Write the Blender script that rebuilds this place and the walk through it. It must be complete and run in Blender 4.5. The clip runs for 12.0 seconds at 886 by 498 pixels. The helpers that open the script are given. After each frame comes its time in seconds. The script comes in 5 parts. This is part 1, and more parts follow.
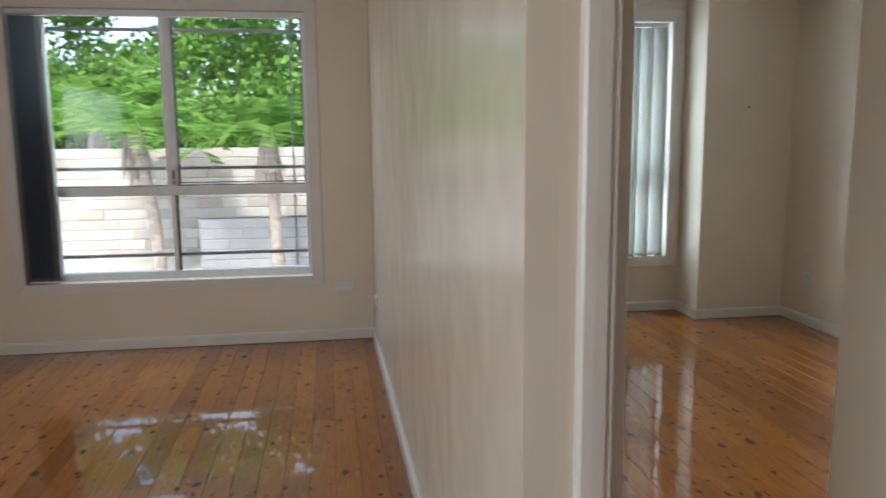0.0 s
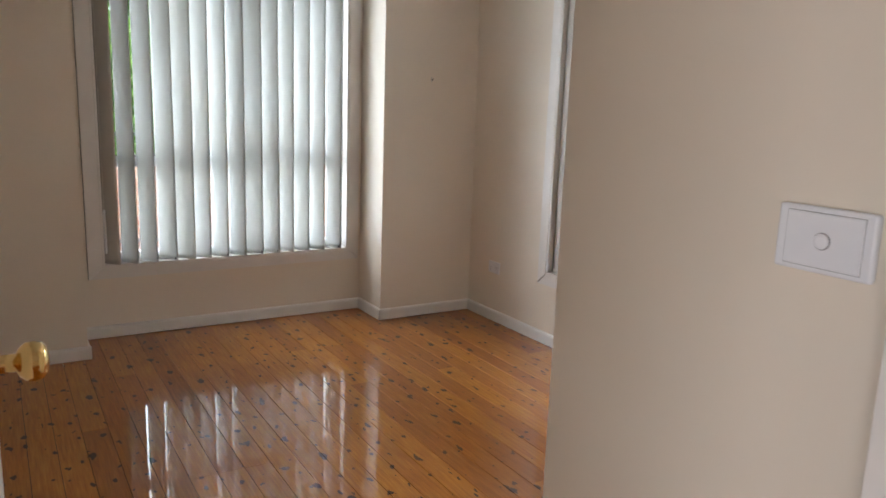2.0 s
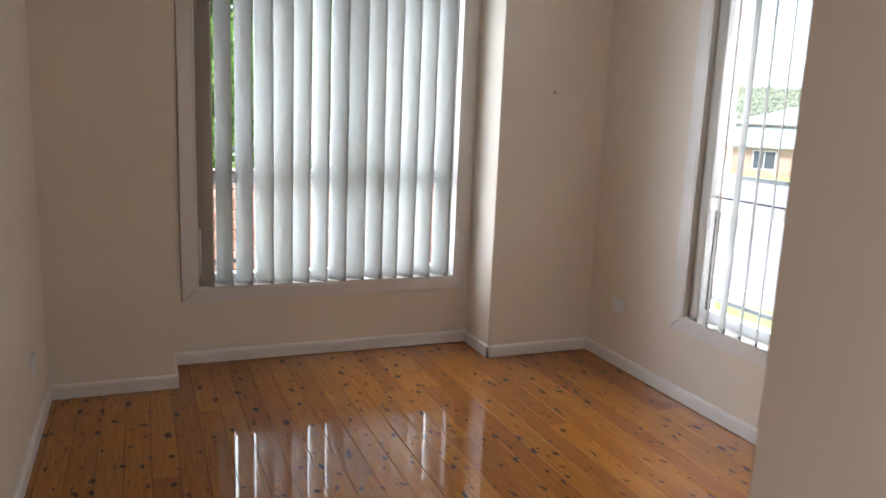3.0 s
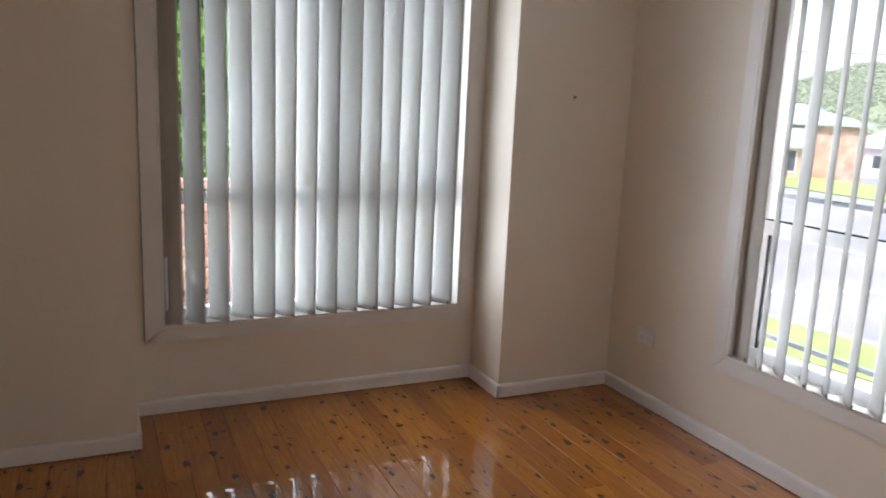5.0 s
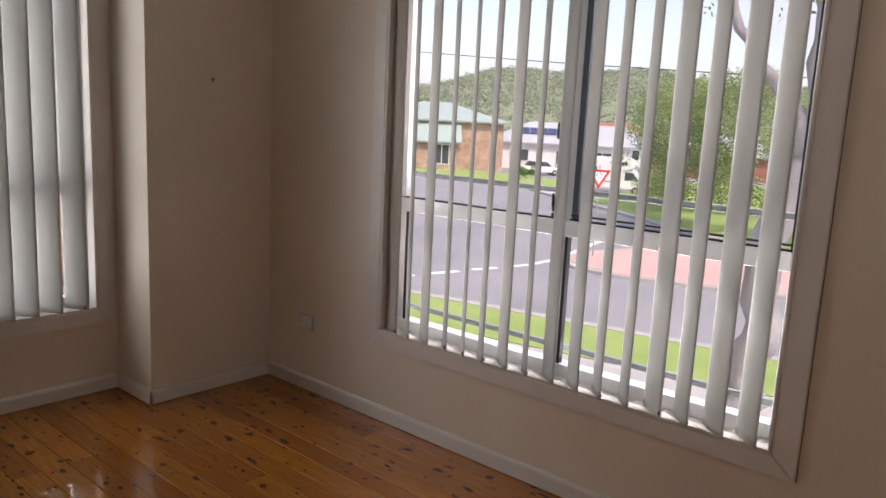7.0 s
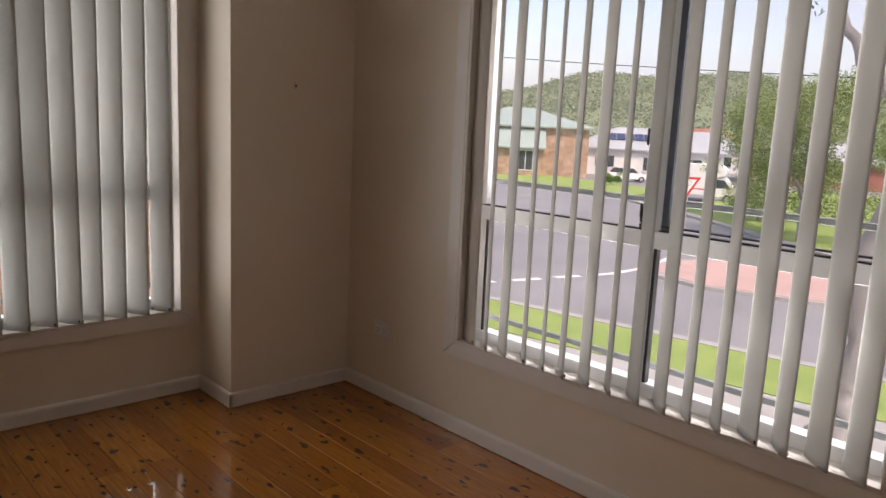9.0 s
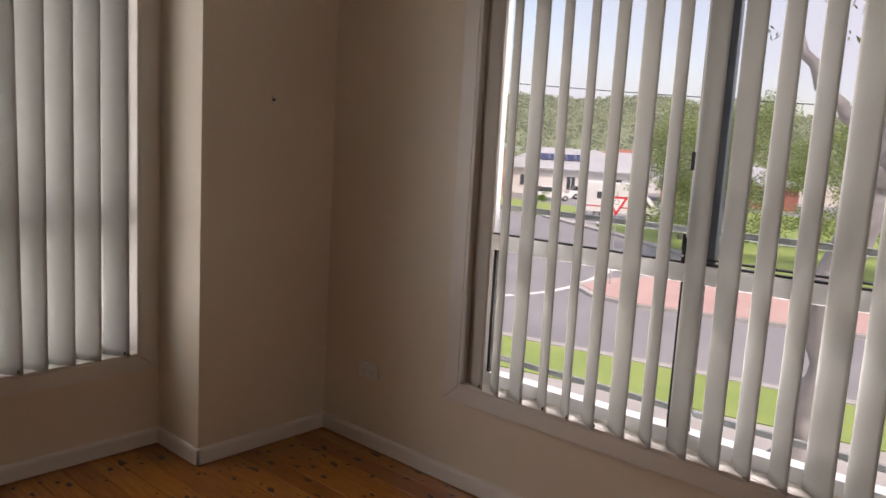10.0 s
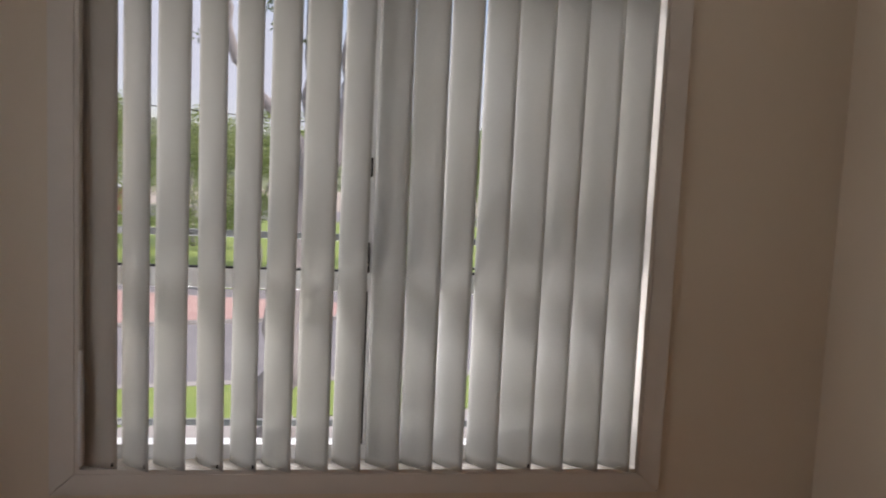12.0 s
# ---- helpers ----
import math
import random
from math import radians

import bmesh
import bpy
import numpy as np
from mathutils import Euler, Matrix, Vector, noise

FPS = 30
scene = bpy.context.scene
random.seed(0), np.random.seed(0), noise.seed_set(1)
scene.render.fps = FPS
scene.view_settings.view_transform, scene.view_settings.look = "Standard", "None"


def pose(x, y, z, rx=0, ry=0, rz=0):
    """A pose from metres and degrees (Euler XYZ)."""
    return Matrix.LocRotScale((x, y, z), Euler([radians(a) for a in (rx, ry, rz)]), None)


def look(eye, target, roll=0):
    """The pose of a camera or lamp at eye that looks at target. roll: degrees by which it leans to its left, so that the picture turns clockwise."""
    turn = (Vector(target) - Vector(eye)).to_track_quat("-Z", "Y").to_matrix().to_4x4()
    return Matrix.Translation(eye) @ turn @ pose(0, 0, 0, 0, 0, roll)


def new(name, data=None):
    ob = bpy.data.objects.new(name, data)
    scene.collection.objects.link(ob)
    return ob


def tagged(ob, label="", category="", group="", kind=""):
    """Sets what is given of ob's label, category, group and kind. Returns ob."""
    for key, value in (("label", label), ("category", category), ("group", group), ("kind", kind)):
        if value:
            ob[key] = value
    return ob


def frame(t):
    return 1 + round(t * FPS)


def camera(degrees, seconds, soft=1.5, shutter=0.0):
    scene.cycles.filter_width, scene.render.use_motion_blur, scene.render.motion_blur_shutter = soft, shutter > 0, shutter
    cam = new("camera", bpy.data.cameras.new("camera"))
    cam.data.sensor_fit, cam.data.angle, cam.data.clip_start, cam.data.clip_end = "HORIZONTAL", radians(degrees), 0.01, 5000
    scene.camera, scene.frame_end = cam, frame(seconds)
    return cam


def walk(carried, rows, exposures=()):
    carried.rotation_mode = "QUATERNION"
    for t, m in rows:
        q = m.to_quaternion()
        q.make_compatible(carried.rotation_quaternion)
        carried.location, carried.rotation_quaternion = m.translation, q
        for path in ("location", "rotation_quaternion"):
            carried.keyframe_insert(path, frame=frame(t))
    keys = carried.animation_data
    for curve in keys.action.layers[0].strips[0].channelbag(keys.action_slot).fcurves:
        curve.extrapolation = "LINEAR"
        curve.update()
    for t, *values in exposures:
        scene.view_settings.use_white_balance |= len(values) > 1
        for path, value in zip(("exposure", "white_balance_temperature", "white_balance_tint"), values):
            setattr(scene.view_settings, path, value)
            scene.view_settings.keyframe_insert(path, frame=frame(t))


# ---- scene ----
cam = camera(61.4, 12.0, soft=1.6, shutter=0.2)
PATH = [
    (0, (0.117, 0.242, 1.313), (0.412, 2.199, 1.025), -0.5),
    (0.5, (0.186, 0.446, 1.366), (0.926, 2.28, 1.062), 0.1),
    (1, (0.278, 0.69, 1.377), (1.304, 2.376, 1.057), 0.5),
    (1.5, (0.453, 0.889, 1.363), (1.574, 2.509, 1.013), 1.4),
    (2, (0.673, 1.087, 1.384), (1.692, 2.765, 1.001), 2.0),
    (2.5, (0.826, 1.295, 1.383), (1.719, 3.042, 0.995), 2.4),
    (3, (0.908, 1.504, 1.411), (1.652, 3.324, 1.043), 2.4),
    (3.2, (0.915, 1.588, 1.405), (1.622, 3.428, 1.050), 2.4),
    (4.8, (0.944, 2.072, 1.468), (1.675, 3.896, 1.095), 2.0),
    (5, (0.945, 2.087, 1.454), (1.766, 3.871, 1.08), 2.5),
    (5.5, (1.001, 2.064, 1.384), (2.045, 3.733, 1.036), 2.8),
    (6, (1.047, 2.072, 1.408), (2.309, 3.581, 1.047), 2.7),
    (6.5, (1.073, 2.057, 1.401), (2.506, 3.407, 1.051), 2.8),
    (6.7, (1.075, 2.055, 1.398), (2.573, 3.338, 1.056), 2.8),
    (8.3, (1.085, 2.012, 1.391), (2.527, 3.358, 1.052), 2.1),
    (8.5, (1.09, 2.013, 1.394), (2.495, 3.395, 1.052), 2.1),
    (9, (1.151, 2.106, 1.395), (2.496, 3.548, 1.058), 2.7),
    (9.5, (1.176, 2.318, 1.398), (2.562, 3.727, 1.09), 3.4),
    (10, (1.164, 2.576, 1.384), (2.655, 3.881, 1.105), 3.3),
    (10.5, (1.12, 2.86, 1.396), (2.786, 3.934, 1.126), 2.6),
    (11, (1.134, 3.122, 1.366), (2.979, 3.853, 1.116), 2.0),
    (11.5, (1.137, 3.409, 1.353), (3.109, 3.665, 1.143), 2.3),
    (12, (1.141, 3.619, 1.348), (3.117, 3.375, 1.162), 2.6),
]
EXPOSURES = [(0.0, 2.58, 6200, 8), (1.0, 2.80, 5900, 7), (2.0, 3.06, 6450, 18), (2.5, 3.08, 6500, 19), (3.2, 2.98, 6400, 21), (5.0, 2.72, 6450, 22), (6.0, 2.12, 7050, 26), (6.5, 1.92, 7200, 28), (9.0, 1.64, 7650, 28), (10.0, 1.56, 7800, 29), (11.5, 1.44, 7300, 26), (12.0, 1.39, 7400, 26)]
walk(cam, [(t, look(eye, target, roll)) for t, eye, target, roll in PATH], EXPOSURES)
SKY, SUN = 0.09, 1.25
LAMP_ALCOVE, LAMP_STREET, LAMP_BOUNCE, LAMP_HALL, LAMP_GARDEN = 6.6, 74.0, 21.0, 9.5, 12.0

# ---- light ----
world = bpy.data.worlds.new("sky_world")
world.use_nodes = True
scene.world = world
wn = world.node_tree
sky = wn.nodes.new("ShaderNodeTexSky")
sky.sky_type = "NISHITA"
sky.sun_disc = False
sky.sun_elevation = radians(56)
sky.sun_rotation = radians(205)
sky.air_density, sky.dust_density, sky.ozone_density = 1.0, 2.2, 1.0
coord = wn.nodes.new("ShaderNodeTexCoord")
flat = wn.nodes.new("ShaderNodeMapping")
flat.inputs["Scale"].default_value = (1.0, 1.0, 2.6)
wn.links.new(coord.outputs["Generated"], flat.inputs["Vector"])
cloud = wn.nodes.new("ShaderNodeTexNoise")
cloud.inputs["Scale"].default_value, cloud.inputs["Detail"].default_value = 2.3, 6.0
wn.links.new(flat.outputs[0], cloud.inputs["Vector"])
cover = wn.nodes.new("ShaderNodeValToRGB")
cover.color_ramp.elements[0].position, cover.color_ramp.elements[1].position = 0.38, 0.66
wn.links.new(cloud.outputs["Fac"], cover.inputs[0])
veil = wn.nodes.new("ShaderNodeMix")
veil.data_type = "RGBA"
veil.inputs[7].default_value = (2.9, 3.35, 4.2, 1)
wn.links.new(cover.outputs[0], veil.inputs[0])
wn.links.new(sky.outputs[0], veil.inputs[6])
wn.links.new(veil.outputs[2], wn.nodes["Background"].inputs[0])
wn.nodes["Background"].inputs[1].default_value = SKY

sun = new("sun", bpy.data.lights.new("sun", "SUN"))
sun.data.energy, sun.data.angle, sun.data.color = SUN, radians(10), (1.0, 0.95, 0.87)
sun.matrix_world = look((0, 0, 0), (0.25, 0.50, -0.83))


def window_light(name, size, m, watts):
    lamp = new(name, bpy.data.lights.new(name, "AREA"))
    lamp.data.shape, lamp.data.size, lamp.data.size_y = "RECTANGLE", size[0], size[1]
    lamp.data.energy, lamp.data.color = watts, (0.84, 0.94, 1.0)
    lamp.matrix_world = m
    return lamp


# added lamps for daylight: alcove's in its opening, the rest out of view
window_light("window_light_alcove", (1.20, 1.62), look((1.96, 5.712, 1.29), (1.96, 4.4, 1.29)), LAMP_ALCOVE)
# unseen lamp outside above the street window, added to brighten the bedroom
window_light("outdoor_lamp_street", (3.4, 0.55), look((5.6, 3.54, 3.05), (3.4, 3.54, 1.30)), LAMP_STREET)
# unseen lamp below the sill, added for light bounced off the ground
window_light("ground_bounce_lamp", (1.70, 0.36), look((3.85, 3.54, 0.16), (2.3, 3.54, 2.3)), LAMP_BOUNCE)
# unseen lamp under the eaves, added to lift the front room floor
window_light("outdoor_lamp_garden", (1.9, 0.4), look((-0.89, 5.68, 2.36), (-0.89, 3.6, 0.5)), LAMP_GARDEN)
# lamp in an invented opening, added to brighten the hall and doorway
window_light("hall_fill_lamp", (2.1, 1.7), look((-3.34, -0.9, 1.2), (1.0, 0.6, 1.1)), LAMP_HALL)


# ---- materials ----
def mat(name, base, rough=0.5, metal=0.0):
    m = bpy.data.materials.new(name)
    m.use_nodes = True
    b = m.node_tree.nodes["Principled BSDF"]
    b.inputs["Base Color"].default_value = (*base, 1)
    b.inputs["Roughness"].default_value = rough
    b.inputs["Metallic"].default_value = metal
    return m


def node(m, kind, **inputs):
    n = m.node_tree.nodes.new("ShaderNode" + kind)
    for k, v in inputs.items():
        n.inputs[k.replace("_", " ")].default_value = v
    return n


def wire(m, a, b):
    m.node_tree.links.new(a, b)


def bsdf(m):
    return m.node_tree.nodes["Principled BSDF"]


def ramp(m, source, stops):
    r = m.node_tree.nodes.new("ShaderNodeValToRGB")
    el = r.color_ramp.elements
    while len(el) < len(stops):
        el.new(0.5)
    for e, (p, c) in zip(el, stops):
        e.position, e.color = p, (*c, 1)
    wire(m, source, r.inputs[0])
    return r.outputs[0]


def place(m, scale=(1, 1, 1)):
    g = m.node_tree.nodes.new("ShaderNodeNewGeometry")
    v = m.node_tree.nodes.new("ShaderNodeMapping")
    v.inputs["Scale"].default_value = scale
    wire(m, g.outputs["Position"], v.inputs["Vector"])
    return v.outputs[0]


def noise_on(m, scale, stretch=(1, 1, 1), detail=4.0, rough=0.55):
    n = node(m, "TexNoise", Scale=scale, Detail=detail, Roughness=rough)
    wire(m, place(m, stretch), n.inputs["Vector"])
    return n.outputs["Fac"]


def bump(m, height, strength, distance=0.002):
    b = node(m, "Bump", Strength=strength, Distance=distance)
    wire(m, height, b.inputs["Height"])
    wire(m, b.outputs[0], bsdf(m).inputs["Normal"])
    return b


def math_node(m, op, a, b):
    n = m.node_tree.nodes.new("ShaderNodeMath")
    n.operation = op
    for i, v in enumerate((a, b)):
        if isinstance(v, (int, float)):
            n.inputs[i].default_value = v
        else:
            wire(m, v, n.inputs[i])
    return n.outputs[0]


def mixed(m, fac, a, b, mode="MIX"):
    n = m.node_tree.nodes.new("ShaderNodeMix")
    n.data_type, n.blend_type = "RGBA", mode
    for s, v in ((n.inputs[0], fac), (n.inputs[6], a), (n.inputs[7], b)):
        if isinstance(v, (int, float)):
            s.default_value = v
        elif isinstance(v, tuple):
            s.default_value = (*v, 1)
        else:
            wire(m, v, s)
    return n.outputs[2]


def varied(name, a, b, rough, scale, bump_scale=0, bump_strength=0.2, stretch=(1, 1, 1), distance=0.002, metal=0.0):
    """A surface that drifts between two colours, with fine relief."""
    m = mat(name, a, rough, metal)
    wire(m, ramp(m, noise_on(m, scale, stretch), [(0.3, a), (0.7, b)]), bsdf(m).inputs["Base Color"])
    if bump_scale:
        bump(m, noise_on(m, bump_scale, stretch), bump_strength, distance)
    return m


WALL = varied("cream_wall_paint", (0.80, 0.712, 0.590), (0.76, 0.668, 0.545), 0.42, 1.4, 120, 0.16, distance=0.0008)
GLOSS = varied("glossy_cream_paint", (0.80, 0.72, 0.61), (0.75, 0.67, 0.56), 0.21, 2.0)
bump(GLOSS, noise_on(GLOSS, 4.4, (1.0, 1.0, 1.0), 1.0), 0.6, 0.017)
TRIM = varied("white_gloss_trim", (0.785, 0.745, 0.69), (0.735, 0.695, 0.64), 0.30, 6, 60, 0.10, distance=0.0008)
CEIL = varied("white_ceiling_paint", (0.82, 0.81, 0.79), (0.78, 0.77, 0.75), 0.8, 1.5, 180, 0.1, distance=0.0006)
PLASTIC = varied("white_plastic", (0.80, 0.80, 0.80), (0.76, 0.76, 0.77), 0.35, 20)
ALU = varied("white_powder_coat", (0.84, 0.85, 0.86), (0.78, 0.79, 0.80), 0.38, 15, 300, 0.05, distance=0.0004)
SLATE_STRIP = varied("slate_grey_strip", (0.07, 0.085, 0.11), (0.10, 0.115, 0.14), 0.4, 12)
RUBBER = mat("black_seal_rubber", (0.012, 0.012, 0.014), 0.6)
BLACK = varied("black_plastic", (0.014, 0.014, 0.016), (0.022, 0.022, 0.024), 0.42, 30)
BRASS = varied("polished_brass", (0.86, 0.62, 0.26), (0.78, 0.55, 0.22), 0.16, 25, metal=1.0)
NICKEL = varied("worn_nickel", (0.66, 0.63, 0.58), (0.50, 0.47, 0.42), 0.28, 60, metal=1.0)
PLATE_LINE = mat("grey_plate_line", (0.30, 0.29, 0.28), 0.6)
JOINT = mat("shadowed_paint_joint", (0.10, 0.08, 0.065), 0.8)
DARK = mat("dark_hollow", (0.01, 0.008, 0.007), 0.9)
CHAIN = varied("ivory_chain_plastic", (0.72, 0.69, 0.60), (0.64, 0.61, 0.53), 0.4, 30)
STEELBAR = varied("grey_painted_bar", (0.26, 0.265, 0.27), (0.21, 0.215, 0.22), 0.6, 25)


def make_floor_material():
    m = mat("varnished_cypress", (0.5, 0.25, 0.08), 0.16)
    info = m.node_tree.nodes.new("ShaderNodeObjectInfo")
    grain = noise_on(m, 16, (6.0, 0.35, 1.0), 6.0, 0.6)
    base = ramp(m, grain, [(0.30, (0.30, 0.094, 0.009)), (0.55, (0.41, 0.150, 0.017)), (0.78, (0.51, 0.218, 0.034))])
    tint = ramp(m, info.outputs["Random"], [(0.0, (0.70, 0.60, 0.52)), (0.3, (0.90, 0.86, 0.82)), (0.7, (1.0, 1.0, 1.0)), (1.0, (1.10, 1.12, 1.08))])
    base = mixed(m, 1.0, base, tint, "MULTIPLY")
    drift = ramp(m, noise_on(m, 1.1), [(0.35, (0.90, 0.86, 0.80)), (0.65, (1.06, 1.05, 1.02))])
    base = mixed(m, 1.0, base, drift, "MULTIPLY")
    # knots, in two sizes, each with a darker ring of grain round it
    for scale, radius, keep, shade in ((9.2, 0.142, 0.18, (0.052, 0.017, 0.005)), (16.0, 0.145, 0.48, (0.060, 0.020, 0.006))):
        v = m.node_tree.nodes.new("ShaderNodeTexVoronoi")
        v.voronoi_dimensions = "2D"
        v.inputs["Scale"].default_value = scale
        warp = node(m, "TexNoise", Scale=22.0, Detail=2.0)
        pos = place(m, (1.0, 0.55, 1.0))
        wire(m, pos, warp.inputs["Vector"])
        shift = m.node_tree.nodes.new("ShaderNodeVectorMath")
        shift.operation = "MULTIPLY_ADD"
        wire(m, warp.outputs["Color"], shift.inputs[0])
        shift.inputs[1].default_value = (0.05, 0.05, 0.0)
        wire(m, pos, shift.inputs[2])
        wire(m, shift.outputs[0], v.inputs["Vector"])
        sep = m.node_tree.nodes.new("ShaderNodeSeparateColor")
        wire(m, v.outputs["Color"], sep.inputs[0])


        size = math_node(m, "MULTIPLY_ADD", sep.outputs[1], radius * 0.72)
        size.node.inputs[2].default_value = radius * 0.28
        on = math_node(m, "GREATER_THAN", sep.outputs[0], keep)
        lim = math_node(m, "MULTIPLY", on, size)
        d = math_node(m, "SUBTRACT", lim, v.outputs["Distance"])
        core = math_node(m, "MULTIPLY", d, 40.0)
        core.node.use_clamp = True
        halo = math_node(m, "MULTIPLY", math_node(m, "ADD", d, math_node(m, "MULTIPLY", lim, 1.1)), 3.0)
        halo.node.use_clamp = True
        base = mixed(m, math_node(m, "MULTIPLY", halo, 0.5), base, (0.27, 0.10, 0.020))
        base = mixed(m, core, base, shade)
    wire(m, base, bsdf(m).inputs["Base Color"])
    b = bsdf(m)
    b.inputs["Roughness"].default_value = 0.35
    b.inputs["Specular IOR Level"].default_value = 0.08
    b.inputs["Coat Weight"].default_value = 1.0
    b.inputs["Coat Roughness"].default_value = 0.03
    b.inputs["Coat IOR"].default_value = 1.62
    h = noise_on(m, 5.5, (2.4, 0.6, 1.0), 3.0)
    bm_ = node(m, "Bump", Strength=0.035, Distance=0.004)
    wire(m, h, bm_.inputs["Height"])
    wire(m, bm_.outputs[0], b.inputs["Normal"])
    wire(m, bm_.outputs[0], b.inputs["Coat Normal"])
    return m


FLOOR = make_floor_material()


def make_slat_material(name, tone, through_light=0.42):
    m = bpy.data.materials.new(name)
    m.use_nodes = True
    t = m.node_tree
    t.nodes.remove(t.nodes["Principled BSDF"])
    out = t.nodes["Material Output"]
    weave = noise_on(m, 700, (1, 1, 0.25), 2.0)
    col = ramp(m, weave, [(0.35, tuple(c * 0.94 for c in tone)), (0.65, tone)])
    soil = ramp(m, noise_on(m, 4, (1, 1, 0.5)), [(0.4, (0.95, 0.94, 0.92)), (0.7, (1, 1, 1))])
    col = mixed(m, 1.0, col, soil, "MULTIPLY")
    d, tr = t.nodes.new("ShaderNodeBsdfDiffuse"), t.nodes.new("ShaderNodeBsdfTranslucent")
    mx = t.nodes.new("ShaderNodeMixShader")
    wire(m, col, d.inputs[0])
    wire(m, col, tr.inputs[0])
    mx.inputs[0].default_value = through_light
    wire(m, d.outputs[0], mx.inputs[1])
    wire(m, tr.outputs[0], mx.inputs[2])
    wire(m, mx.outputs[0], out.inputs[0])
    return m


SLAT = make_slat_material("grey_blind_fabric", (0.655, 0.66, 0.64))
# darker, denser copy of the slat fabric: shade put into the end vane
SLAT_SHADED = make_slat_material("shade_toned_blind_fabric", (0.62, 0.58, 0.53), 0.04)
SLAT_DARK = make_slat_material("slate_blind_fabric", (0.40, 0.44, 0.50))


def make_glass():
    m = bpy.data.materials.new("window_glass")
    m.use_nodes = True
    t = m.node_tree
    t.nodes.remove(t.nodes["Principled BSDF"])
    lw = t.nodes.new("ShaderNodeLayerWeight")
    lw.inputs[0].default_value = 0.5
    sheen = math_node(m, "MULTIPLY_ADD", math_node(m, "POWER", lw.outputs["Facing"], 5.0), 0.92)
    sheen.node.inputs[2].default_value = 0.018
    tp, gl, mx = t.nodes.new("ShaderNodeBsdfTransparent"), t.nodes.new("ShaderNodeBsdfGlossy"), t.nodes.new("ShaderNodeMixShader")
    tp.inputs[0].default_value = (0.93, 0.95, 0.945, 1)
    gl.inputs["Roughness"].default_value = 0.0
    wire(m, sheen, mx.inputs[0])
    wire(m, tp.outputs[0], mx.inputs[1])
    wire(m, gl.outputs[0], mx.inputs[2])
    wire(m, mx.outputs[0], t.nodes["Material Output"].inputs[0])
    return m


GLASS = make_glass()


def make_leaf(name, a, b, c, glow=0.35):
    m = bpy.data.materials.new(name)
    m.use_nodes = True
    t = m.node_tree
    t.nodes.remove(t.nodes["Principled BSDF"])
    g = t.nodes.new("ShaderNodeNewGeometry")
    col = ramp(m, g.outputs["Random Per Island"], [(0.1, a), (0.5, b), (0.95, c)])
    d, tr, mx = t.nodes.new("ShaderNodeBsdfDiffuse"), t.nodes.new("ShaderNodeBsdfTranslucent"), t.nodes.new("ShaderNodeMixShader")
    wire(m, col, d.inputs[0])
    wire(m, col, tr.inputs[0])
    mx.inputs[0].default_value = glow
    wire(m, d.outputs[0], mx.inputs[1])
    wire(m, tr.outputs[0], mx.inputs[2])
    wire(m, mx.outputs[0], t.nodes["Material Output"].inputs[0])
    return m


LEAF = make_leaf("garden_leaves", (0.09, 0.19, 0.035), (0.15, 0.29, 0.06), (0.25, 0.41, 0.10), 0.45)
PALM = make_leaf("palm_fronds", (0.12, 0.27, 0.05), (0.19, 0.37, 0.08), (0.30, 0.47, 0.12), 0.5)
NEEDLE = make_leaf("wispy_tree_leaves", (0.19, 0.26, 0.11), (0.26, 0.34, 0.14), (0.34, 0.41, 0.18), 0.45)
GUMLEAF = make_leaf("gum_leaves", (0.07, 0.10, 0.05), (0.10, 0.14, 0.07), (0.15, 0.18, 0.09))
# hill greens paled in their base colour, standing for distance haze
HILLTREE_HAZE = make_leaf("haze_tinted_forest", (0.27, 0.31, 0.22), (0.33, 0.37, 0.27), (0.40, 0.44, 0.32), 0.45)
BARK = varied("pale_gum_bark", (0.40, 0.39, 0.40), (0.22, 0.21, 0.22), 0.85, 3.5, 18, 0.6, (1, 1, 0.35), 0.02)
PALMBARK = varied("shaggy_palm_bark", (0.52, 0.43, 0.38), (0.30, 0.24, 0.21), 0.9, 9, 40, 0.7, (1, 1, 3.0), 0.02)
GRASS = varied("mown_grass", (0.20, 0.30, 0.075), (0.28, 0.37, 0.11), 0.9, 1.2, 40, 0.6, distance=0.03)
EARTH = varied("dry_ground", (0.40, 0.36, 0.31), (0.48, 0.44, 0.39), 0.95, 0.8, 20, 0.5, distance=0.02)
ASPHALT = varied("grey_asphalt", (0.20, 0.20, 0.22), (0.27, 0.27, 0.285), 0.85, 0.25, 60, 0.3, distance=0.01)
CONCRETE = varied("pale_concrete", (0.42, 0.41, 0.40), (0.34, 0.33, 0.32), 0.85, 1.2, 40, 0.3, distance=0.005)
ROADPAINT = varied("white_road_paint", (0.78, 0.78, 0.76), (0.66, 0.66, 0.64), 0.6, 6)
REDPAVE = varied("red_island_paving", (0.46, 0.30, 0.28), (0.54, 0.37, 0.345), 0.8, 0.9, 30, 0.3, distance=0.01)
BRICK = mat("orange_brick", (0.48, 0.22, 0.12), 0.85)
wire(BRICK, ramp(BRICK, BRICK.node_tree.nodes.new("ShaderNodeObjectInfo").outputs["Random"], [(0, (0.38, 0.19, 0.13)), (0.5, (0.46, 0.26, 0.18)), (1, (0.52, 0.33, 0.25))]), bsdf(BRICK).inputs["Base Color"])
bump(BRICK, noise_on(BRICK, 60), 0.4, 0.004)
MORTAR = varied("pale_mortar", (0.50, 0.46, 0.41), (0.44, 0.40, 0.36), 0.95, 20)
BLOCK = mat("pale_cream_block", (0.62, 0.56, 0.49), 0.9)
